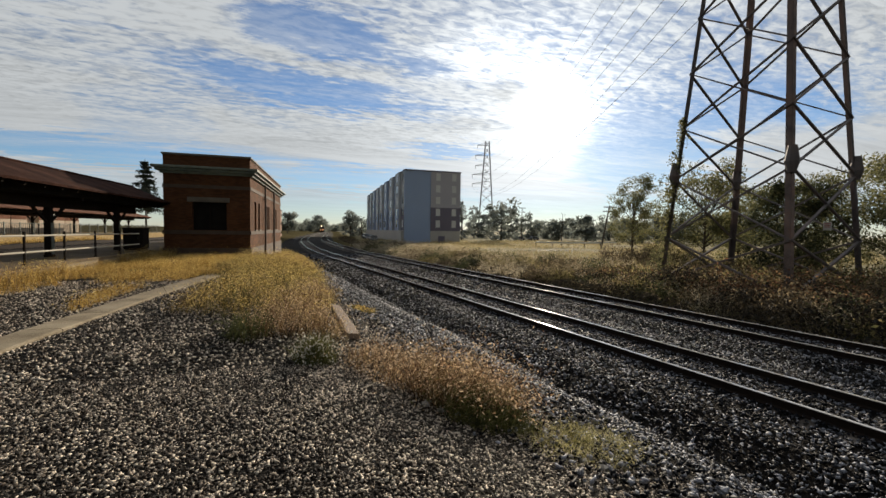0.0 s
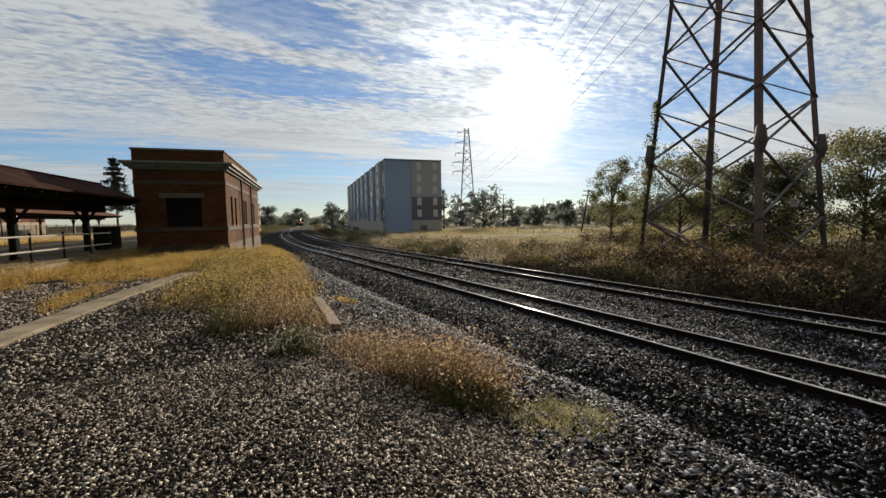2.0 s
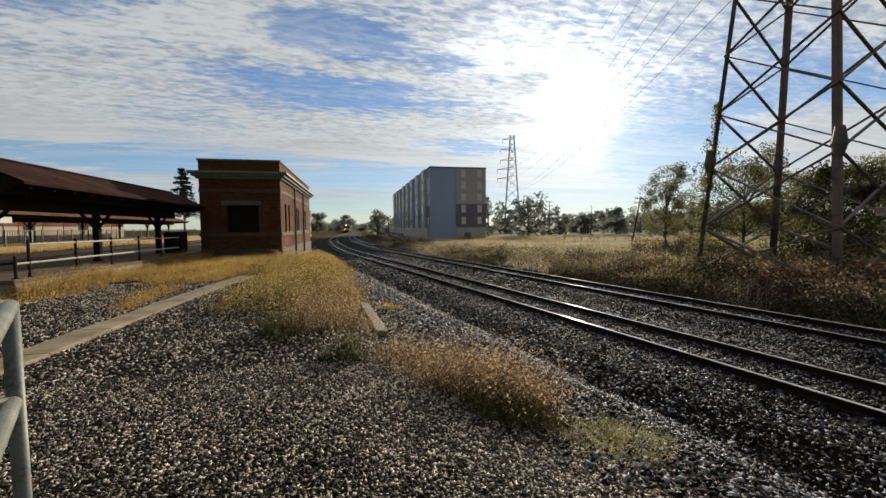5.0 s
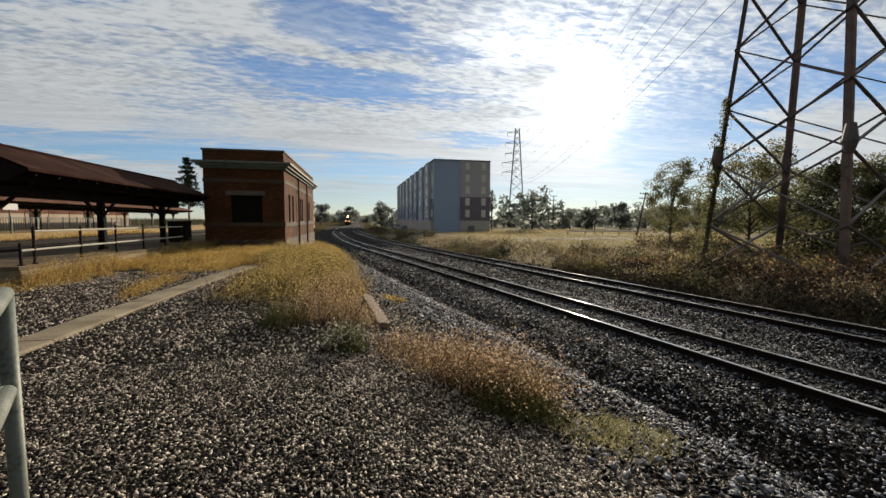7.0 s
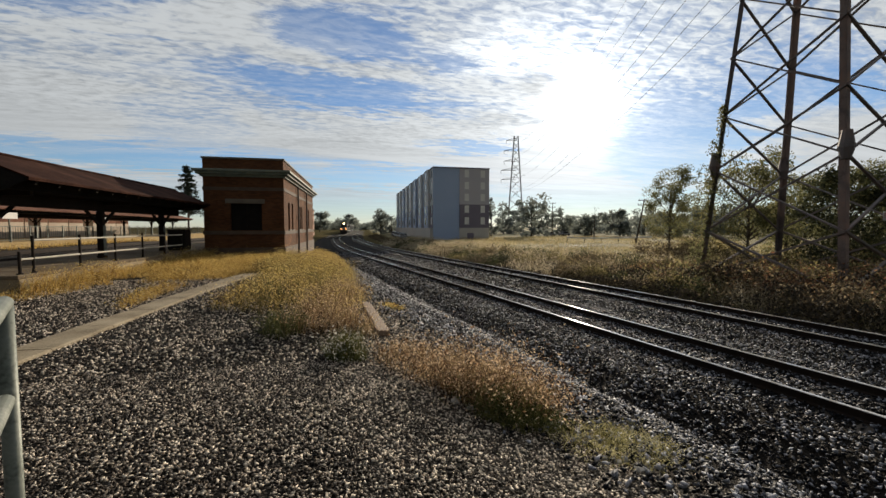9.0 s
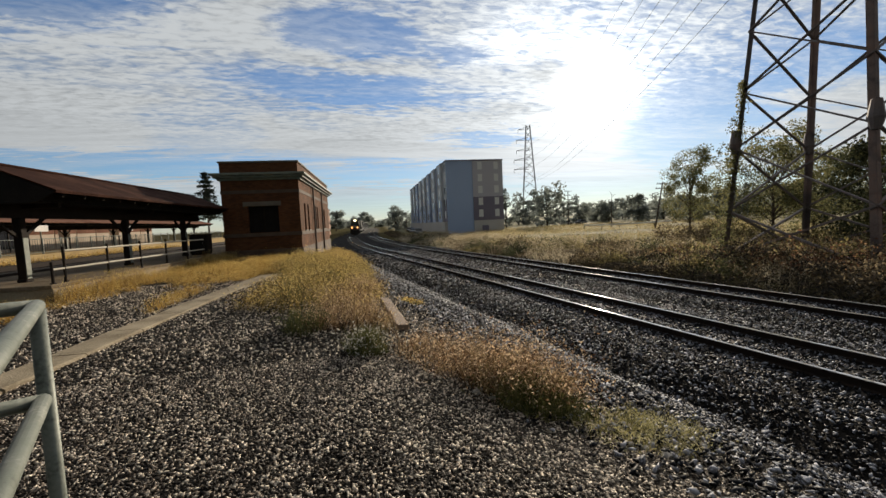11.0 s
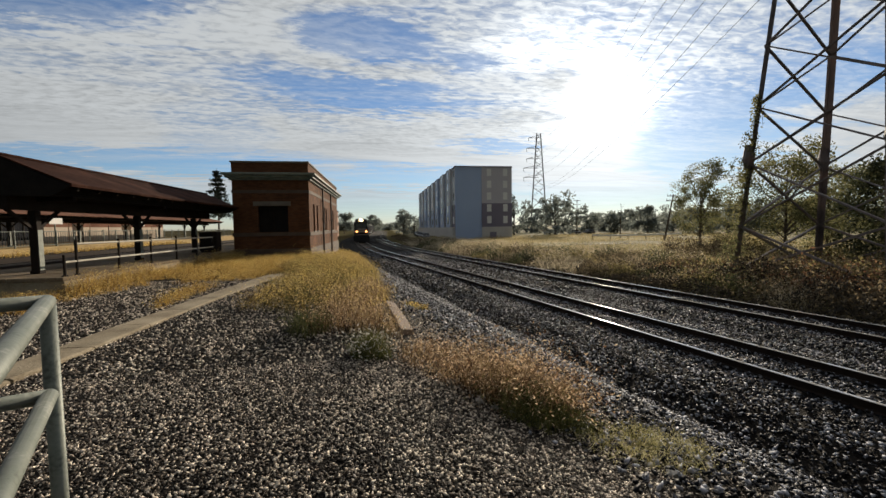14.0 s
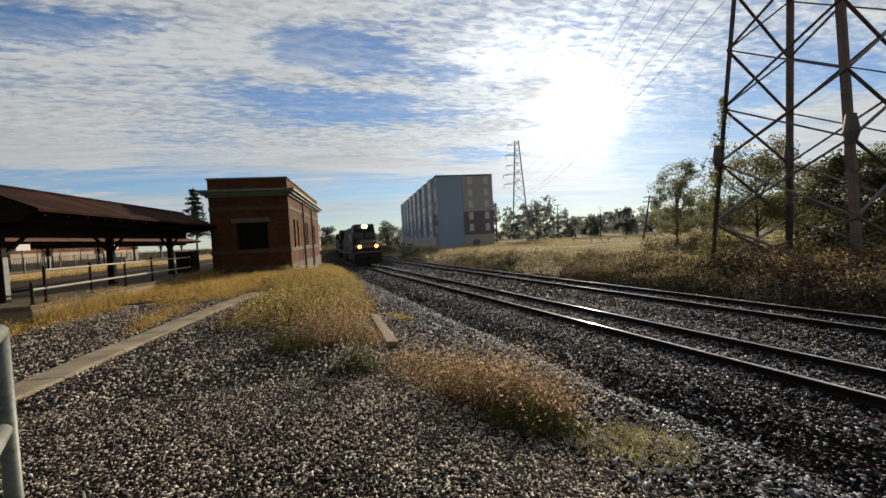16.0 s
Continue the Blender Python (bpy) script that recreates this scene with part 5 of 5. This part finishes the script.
for i in range(14):      # dark glass bays standing in for canopy shade, then pale rendered panels
    y0 = 24.6 + 3.8 * i
    if i < 7:
        bay = thing("shop_front", (-34.0, y0, PLAT), label="dark glazed bay standing in for shade along the station hall", category="shop front", group="shop fronts")
        part("glass", boxes(((0.01, 0.1, 0.35), (0.05, 3.6, 2.4))), DARK_GLASS, bay)
        part("riser", boxes(((0.005, 0.1, 0.0), (0.09, 3.6, 0.346)), bevel=0.01), HALL_BASE, bay)
        for q in (0.0, 1.2, 2.4, 3.6):
            part("mullion", boxes(((0.01, q, 0.0), (0.11, q + 0.1, 2.45))), DARK_STEEL, bay)
    else:
        bay = thing("wall_panel", (-34.0, y0, PLAT), label="pale rendered panel with brown red band on the station hall", category="wall panel", group="wall panels")
        part("panel", boxes(((0.01, 0.05, 0.0), (0.09, 3.7, 2.5)), bevel=0.01), HALL_BASE, bay)
        part("band", boxes(((0.092, 0.05, 1.7), (0.11, 3.7, 2.2))), RED_ROOF, bay, "brown red painted band")
tagged(part("hall_plinth", boxes(((-34.5, 24.5, -0.2), (-32.0, 77.8, PLAT - 0.004))), PAVING), "paved strip in front of the station hall", "paving", kind="structure")
make_canopy((-27.5, 0, 0), 0, 20.0, 80.0, 3.75, 3.05, 2.6, [22.0 + 8 * i for i in range(8)], "second red brown platform canopy across the tracks", roof=RED_ROOF)
tagged(part("platform", boxes(((-32.0, 6.0, -0.3), (-24.0, 90.0, PLAT)), bevel=0.03), TAN_EDGE), "far concrete platform with tan edge", "platform", kind="structure")


for bx, by in ((-29.2, 48.8), (-29.2, 57.6)):
    board = thing("notice_board", (bx, by, PLAT), -30, label="plain white notice board on two posts on the platform", category="notice board", group="notice boards")
    for px in (-0.65, 0.65):
        part("post", bar(bmesh.new(), (px, 0, 0), (px, 0, 1.9), 0.05, 8), DARK_STEEL, board)
    part("panel", boxes(((-0.8, -0.1, 1.25), (0.8, -0.055, 1.95)), bevel=0.01), WHITE_PAINT, board)



weeds_patch("golden_grass", scatter(3000, (-23.9, -21.8, 12, 66, lambda x, y: noise.noise(Vector((x, y * 0.3, 40))) > -0.2), RND), 0.32, 0.012, 0.6, GOLD_GRASS,
            "strip of dry golden grass along the far platform", 7000, 0.03, GOLD_SEED)


def make_station_track(x):
    """A straight rusty track between the platforms."""
    t = thing("station_track", (x, 0, 0.0), -2.4, label="rusty straight station track between the platforms", category="railway track", group="station tracks", kind="structure")
    for q in (-0.75, 0.75):
        part("rail", boxes(((q - 0.035, 8, -0.02), (q + 0.035, 90, 0.17)), bevel=0.01), RAIL_SIDE, t)
    bm = bmesh.new()
    box(bm, (-1.25, -0.12, -0.1), (1.25, 0.12, 0.03), 0.01)
    me = bpy.data.meshes.new("tie")
    bm.to_mesh(me)
    bm.free()
    me.materials.append(DARK_STEEL)
    for k in range(75):
        ob = new("tie", me)
        ob.parent = t
        ob.location = (0, 10 + k * 0.62, 0)


make_station_track(-15.0)
make_station_track(-19.8)


def make_far_fence():
    f = thing("mesh_fence", label="pale steel mesh fence panels along the far platform", category="fence")
    for i in range(34):
        y = 14 + i * 2.0
        part("post", bar(bmesh.new(), (-24.3, y, PLAT), (-24.3, y, 1.75), 0.05, 6), GALV, f)
        bm = bmesh.new()
        for k in range(7):
            bar(bm, (-24.3, y + 0.25 * (k + 1), 0.6), (-24.3, y + 0.25 * (k + 1), 1.65), 0.018, 4)
        for z in (0.6, 1.65):
            bar(bm, (-24.3, y, z), (-24.3, y + 2.0, z), 0.03, 5)
        tagged(part("panel", bm, GALV, f), kind="stuff")


make_far_fence()
for i, (y, h) in enumerate(((30, 2.2), (39, 2.3), (52, 2.2))):      # white platform signs
    sg = thing("platform_sign", (-25.0, y, PLAT), label="small white platform sign board on a post", category="sign", group="platform signs")
    part("post", bar(bmesh.new(), (0, 0, 0), (0, 0, h), 0.05, 6), GALV, sg)
    part("board", boxes(((0.055, -0.75, h - 0.5), (0.1, 0.75, h)), bevel=0.01), SIGN_WHITE, sg)

# warning sign on the tower
sg = thing("warning_sign", label="small faded white warning sign with red print on tower", category="sign")
p = near_tower.matrix_world @ ((tower_pt(0, 3.4) + tower_pt(3, 3.4)) / 2)
sg.matrix_world = look(p, p + Vector((20, 12, 0)))
part("board", boxes(((-0.15, -0.2, 0.0), (0.15, 0.2, 0.02)), bevel=0.004), SIGN_WHITE, sg)
for k, yy in enumerate((0.1, 0.02, -0.06)):
    part("print", boxes(((-0.11, yy, 0.0205), (0.11, yy + 0.035, 0.024))), SIGN_RED, sg)


# ---- train ----
def make_locomotive(lit=True):
    """A six-axle wide-cab diesel; its front is at y = 0 and it runs towards -y, rail top at z = 0."""
    lo = thing("locomotive", label="black diesel freight locomotive with lit headlamps and cream nose band", category="locomotive")
    W = 1.5
    bm = bmesh.new()
    box(bm, (-W, 0.5, 1.15), (W, 21.5, 1.5), 0.03)
    box(bm, (-1.0, 7.5, 0.35), (1.0, 13.5, 1.15), 0.12)
    part("underframe", bm, LOCO_BLACK, lo)
    bm = bmesh.new()                                   # nose
    box(bm, (-1.05, 0.95, 1.5), (1.05, 2.6, 3.0), 0.22)
    part("nose", bm, LOCO_BLACK, lo)
    bm = bmesh.new()
    box(bm, (-W, 2.5, 1.5), (W, 5.2, 4.7), 0.14)
    r = [v for v in bm.verts if v.co.z > 4.45]
    for v in r:
        v.co.x *= 0.78
        v.co.z += 0.12
    part("cab", bm, LOCO_BLACK, lo)
    for x0, x1 in ((-1.2, -0.15), (0.15, 1.2)):
        part("windscreen", boxes(((x0, 2.46, 3.15), (x1, 2.5, 3.85))), DARK_GLASS, lo)
    for s in (-1, 1):
        part("side_window", boxes(((s * W - 0.02, 3.2, 2.9), (s * W + 0.02, 4.7, 3.7))), DARK_GLASS, lo)
        for y in (0.55, 21.3):
            part("step", boxes(((s * 1.35 - 0.2, y, 0.3), (s * 1.35 + 0.2, y + 0.5, 1.15))), LOCO_BLACK, lo)
        bm = bmesh.new()
        for y in np.arange(5.6, 21.4, 2.2):
            bar(bm, (s * 1.42, float(y), 1.5), (s * 1.42, float(y), 2.5), 0.02, 5)
        bar(bm, (s * 1.42, 5.4, 2.5), (s * 1.42, 21.4, 2.5), 0.02, 5)
        part("handrail", bm, LOCO_GREY, lo)
    bm = bmesh.new()
    box(bm, (-0.95, 5.2, 1.5), (0.95, 18.2, 4.5), 0.1)
    box(bm, (-1.45, 18.2, 3.2), (1.45, 21.2, 4.5), 0.15)
    box(bm, (-0.9, 18.2, 1.5), (0.9, 21.2, 3.2))
    for y in np.arange(6.2, 18, 2.0):
        box(bm, (-0.6, float(y), 4.5), (0.6, float(y) + 1.1, 4.7), 0.05)
    part("hood", bm, LOCO_BLACK, lo)
    part("front_sill", boxes(((-W, 0.42, 1.18), (W, 0.5, 1.52)), bevel=0.01), LOCO_BLACK, lo)
    part("nose_band", boxes(((-1.46, 0.37, 2.06), (1.46, 0.42, 2.4))), LOCO_GREY, lo, "dusty cream band across the front")
    part("front_panel", boxes(((-1.46, 0.42, 1.5), (1.46, 0.9, 2.4)), bevel=0.03), LOCO_BLACK, lo)
    part("sill_stripe", boxes(((-1.46, 0.36, 1.5), (1.46, 0.42, 1.62))), LOCO_GREY, lo, "pale stripe along the front sill")
    part("nose_panel", boxes(((-0.8, 0.9, 2.45), (0.8, 0.945, 2.8)), bevel=0.01), LOCO_GREY, lo, "dusty cream nose panel")
    bm = bmesh.new()
    box(bm, (-1.3, 0.3, 0.18), (1.3, 0.5, 1.15), 0.06)
    part("snow_plough", bm, LOCO_BLACK, lo)
    part("coupler", boxes(((-0.15, -0.15, 0.75), (0.15, 0.5, 1.05)), bevel=0.04), DARK_STEEL, lo)
    part("number_board", boxes(((-0.75, 2.44, 4.1), (0.75, 2.5, 4.36))), LOCO_BLACK, lo)

    def lamp(name, x, y, z, r, mat, label):
        bm = bmesh.new()
        bmesh.ops.create_cone(bm, cap_ends=True, segments=14, radius1=r, radius2=r, depth=0.08, matrix=pose(x, y, z, 90, 0, 0))
        part(name, bm, mat, lo, label)
    for x in (-0.15, 0.15):
        lamp("headlight", x, 2.36, 4.56, 0.2, HEADLAMP if lit else DARK_GLASS, "lit warm white headlamp" if lit else "unlit headlamp")
    for x in (-0.95, 0.95):
        lamp("ditch_light", x, 0.3, 2.2, 0.2, DITCHLAMP if lit else DARK_GLASS, "lit amber ditch lamp" if lit else "unlit ditch lamp")
    for c in (4.6, 17.4):
        bm = bmesh.new()
        for s in (-1, 1):
            box(bm, (s * 1.0 - 0.1, c - 2.4, 0.45), (s * 1.0 + 0.1, c + 2.4, 0.95), 0.04)
        bogie = part("bogie", bm, LOCO_BLACK, lo)
        for dy in (-1.7, 0, 1.7):
            bm = bmesh.new()
            for s in (-1, 1):
                bmesh.ops.create_cone(bm, cap_ends=True, segments=18, radius1=0.5, radius2=0.5, depth=0.13, matrix=pose(s * 0.75, c + dy, 0.5, 0, 90, 0))
            bar(bm, (-0.75, c + dy, 0.5), (0.75, c + dy, 0.5), 0.09, 8)
            part("wheelset", bm, DARK_STEEL, bogie)
    return lo


def make_wagon():
    w = thing("freight_wagon", label="grey box freight wagon behind the locomotive", category="wagon", group="freight wagons")
    bm = bmesh.new()
    box(bm, (-1.5, 0.5, 1.15), (1.5, 17.5, 4.3), 0.06)
    part("body", bm, WAGON, w)
    for y in np.arange(1.2, 17.4, 1.8):
        for s in (-1, 1):
            part("rib", boxes(((s * 1.53 - 0.04, float(y), 1.2), (s * 1.53 + 0.04, float(y) + 0.12, 4.2))), WAGON, w)
    part("underframe", boxes(((-1.2, 0.3, 0.85), (1.2, 17.7, 1.15))), LOCO_BLACK, w)
    for c in (3.0, 15.0):
        bm = bmesh.new()
        for dy in (-0.9, 0.9):
            for s in (-1, 1):
                bmesh.ops.create_cone(bm, cap_ends=True, segments=16, radius1=0.45, radius2=0.45, depth=0.13, matrix=pose(s * 0.75, c + dy, 0.45, 0, 90, 0))
        for s in (-1, 1):
            box(bm, (s * 0.95 - 0.08, c - 1.3, 0.35), (s * 0.95 + 0.08, c + 1.3, 0.75))
        part("bogie", bm, LOCO_BLACK, w)
    return w


# arc length along the near track
_ys = np.arange(-20, 699, 0.5)
_s = np.concatenate([[0], np.cumsum(np.hypot(0.5, np.diff(line_x(_ys))))])


def on_line(s):
    y = float(np.interp(s, _s, _ys))
    return Vector(line_at(y)[0])


FRONT_Y, SPEED = 46.0, 18.5        # where the front stands at the end of the clip, metres a second


def train_rows(back, length, step=0.5):
    """Poses of a vehicle whose front is back metres behind the train's front."""
    rows = []
    end = float(np.interp(FRONT_Y, _ys, _s))
    for k in range(int(16 / step) + 1):
        t = k * step
        s = end + SPEED * (16 - t) + back
        a, b = on_line(s + length * 0.2), on_line(s + length * 0.8)
        d = (b - a).normalized()
        f = a - d * length * 0.2
        rows.append((t, pose(f.x, f.y, RAIL_Z, 0, 0, math.degrees(math.atan2(-d.x, d.y)))))
    return rows


locomotive = make_locomotive()
second = make_locomotive(False)
tagged(second, "second black diesel freight locomotive coupled behind")
wagon = make_wagon()
wagons = [wagon] + [copy_thing(wagon, pose(0, 0, 0)) for _ in range(4)]


# ---- track pieces ----
def make_ties(track, off):
    bm = bmesh.new()
    box(bm, (-1.3, -0.11, -0.36), (1.3, 0.11, -0.19), 0.012)
    me = bpy.data.meshes.new("tie")
    bm.to_mesh(me)
    bm.free()
    me.materials.append(TIE_WOOD)
    y = -4.0
    rnd = random.Random(3)
    while y < 110:
        p, s = line_at(y, off)
        ob = new("tie", me)
        ob.parent = track
        ob.matrix_world = pose(p[0], p[1], p[2] + rnd.uniform(-0.012, 0.008), 0, 0, math.degrees(math.atan2(s[1], s[0])) + rnd.uniform(-0.8, 0.8))
        y += 0.53


make_ties(near_track, 0.0)
make_ties(far_track, SPACING)


def stones_mesh(name, xs, ys, zs, size, mat, label, rnd):
    """Angular crushed stones: skewed six-cornered lumps, joined into one mesh."""
    n = len(xs)
    base = np.array([(1, 0, 0), (-1, 0, 0), (0, 1, 0), (0, -1, 0), (0, 0, 1), (0, 0, -1)], float)
    tri = np.array([(0, 2, 4), (2, 1, 4), (1, 3, 4), (3, 0, 4), (2, 0, 5), (1, 2, 5), (3, 1, 5), (0, 3, 5)])
    s = (size * rnd.uniform(0.5, 1.5, (n, 1, 1))) * rnd.uniform(0.65, 1.2, (n, 6, 1))
    axes = np.stack([rnd.uniform(0.9, 1.5, n), rnd.uniform(0.6, 1.0, n), rnd.uniform(0.32, 0.65, n)], 1)
    yaw, tx, ty = rnd.uniform(0, 6.283, n), rnd.normal(0, 0.5, n), rnd.normal(0, 0.5, n)
    v = base[None] * s * axes[:, None, :]
    v = v + rnd.normal(0, 0.18, v.shape) * size
    for ang, i, j in ((tx, 1, 2), (ty, 0, 2), (yaw, 0, 1)):
        c, q = np.cos(ang)[:, None], np.sin(ang)[:, None]
        a, b = v[:, :, i] * c - v[:, :, j] * q, v[:, :, i] * q + v[:, :, j] * c
        v[:, :, i], v[:, :, j] = a, b
    v += np.stack([xs, ys, zs + size * rnd.uniform(0.1, 0.6, n)], 1)[:, None, :]
    f = (tri[None] + (np.arange(n) * 6)[:, None, None]).reshape(-1, 3)
    me = bpy.data.meshes.new(name)
    me.vertices.add(n * 6)
    me.vertices.foreach_set("co", v.reshape(-1))
    me.loops.add(n * 24)
    me.loops.foreach_set("vertex_index", f.reshape(-1))
    me.polygons.add(n * 8)
    me.polygons.foreach_set("loop_start", np.arange(0, n * 24, 3))
    me.update(calc_edges=True)
    return tagged(link(name, me, mat), label, "gravel", kind="stuff")


def make_stones():
    rnd = np.random.RandomState(8)

    def lay(name, n, x0, x1, y0, y1, size, mat, label, keep):
        x, y = rnd.uniform(x0, x1, n), rnd.uniform(y0, y1, n)
        k = keep(x, y)
        x, y = x[k], y[k]
        stones_mesh(name, x, y, ground_z(x, y) + (0.022 if mat is SHADED_BALLAST else 0), size, mat, label, rnd)
    lay("gravel", 125000, -4.5, 6, 0.5, 5, 0.0128, FLECKED_STONES, "grey crushed stone gravel underfoot", lambda x, y: x < line_x(y) - 6.0 + rnd.normal(0, 0.6, len(x)))
    lay("gravel", 92000, -9.5, 6.0, 5, 15, 0.0195, FLECKED_STONES, "grey crushed stone gravel on the terrace", lambda x, y: (x < line_x(y) - 6.0 + rnd.normal(0, 0.6, len(x))) & ((x > -3.2) | (y < 14)))
    lay("gravel", 26000, 0, 6, 15, 40, 0.04, SHADED_BALLAST, "grey crushed stone gravel beside the tracks", lambda x, y: (x < line_x(y) - 4.6) & (x > -0.5))
    lay("gravel", 12000, -9.5, -4.5, 0.5, 5, 0.026, FLECKED_STONES, "grey crushed stone gravel beyond the kerb", lambda x, y: x < -4.4)
    lay("gravel", 24000, -6, 6, -4, 0.5, 0.026, FLECKED_STONES, "grey crushed stone gravel behind the railing", lambda x, y: x < line_x(y) - 5.0)
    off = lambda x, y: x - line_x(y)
    lay("ballast", 100000, 0.5, 20, 0.8, 18, 0.032, SHADED_BALLAST, "dark angular track ballast stone with shade in its colour", lambda x, y: (off(x, y) > -6.7 + rnd.normal(0, 0.5, len(x))) & (off(x, y) < SPACING + 2.6))
    lay("ballast", 42000, -2, 18, 18, 52, 0.05, SHADED_BALLAST, "dark angular track ballast stone with shade in its colour", lambda x, y: (off(x, y) > -5.0) & (off(x, y) < SPACING + 2.4))


make_stones()


rs = np.random.RandomState(77)
for i in range(7):      # larger pale stones by the foxtail grass
    x, y = ((1.15, 3.95), (1.28, 3.82), (1.4, 3.75), (1.2, 4.05), (2.3, 3.1), (2.55, 2.95), (2.42, 3.05))[i]
    bm = bmesh.new()
    bmesh.ops.create_icosphere(bm, subdivisions=1, radius=0.036 + 0.016 * rs.rand())
    for v in bm.verts:
        v.co *= 1 + 0.8 * noise.noise(v.co * 30 + Vector((i * 3.1, 0, 0)))
        v.co.z *= 0.6
    ob = tagged(part("pale_stone", bm, PALE_STONE), "pale angular limestone lump lying in the gravel", "stone", "pale stones")
    ob.matrix_world = pose(x, y, float(ground_z(x, y)) + 0.02, 0, 0, 50 * i)


# ---- what moves ----
def motions():
    walk(locomotive, train_rows(0.0, 22.0))
    walk(second, train_rows(22.3, 22.0))
    for i, w in enumerate(wagons):
        walk(w, train_rows(44.8 + 18.2 * i, 18.0))


motions()
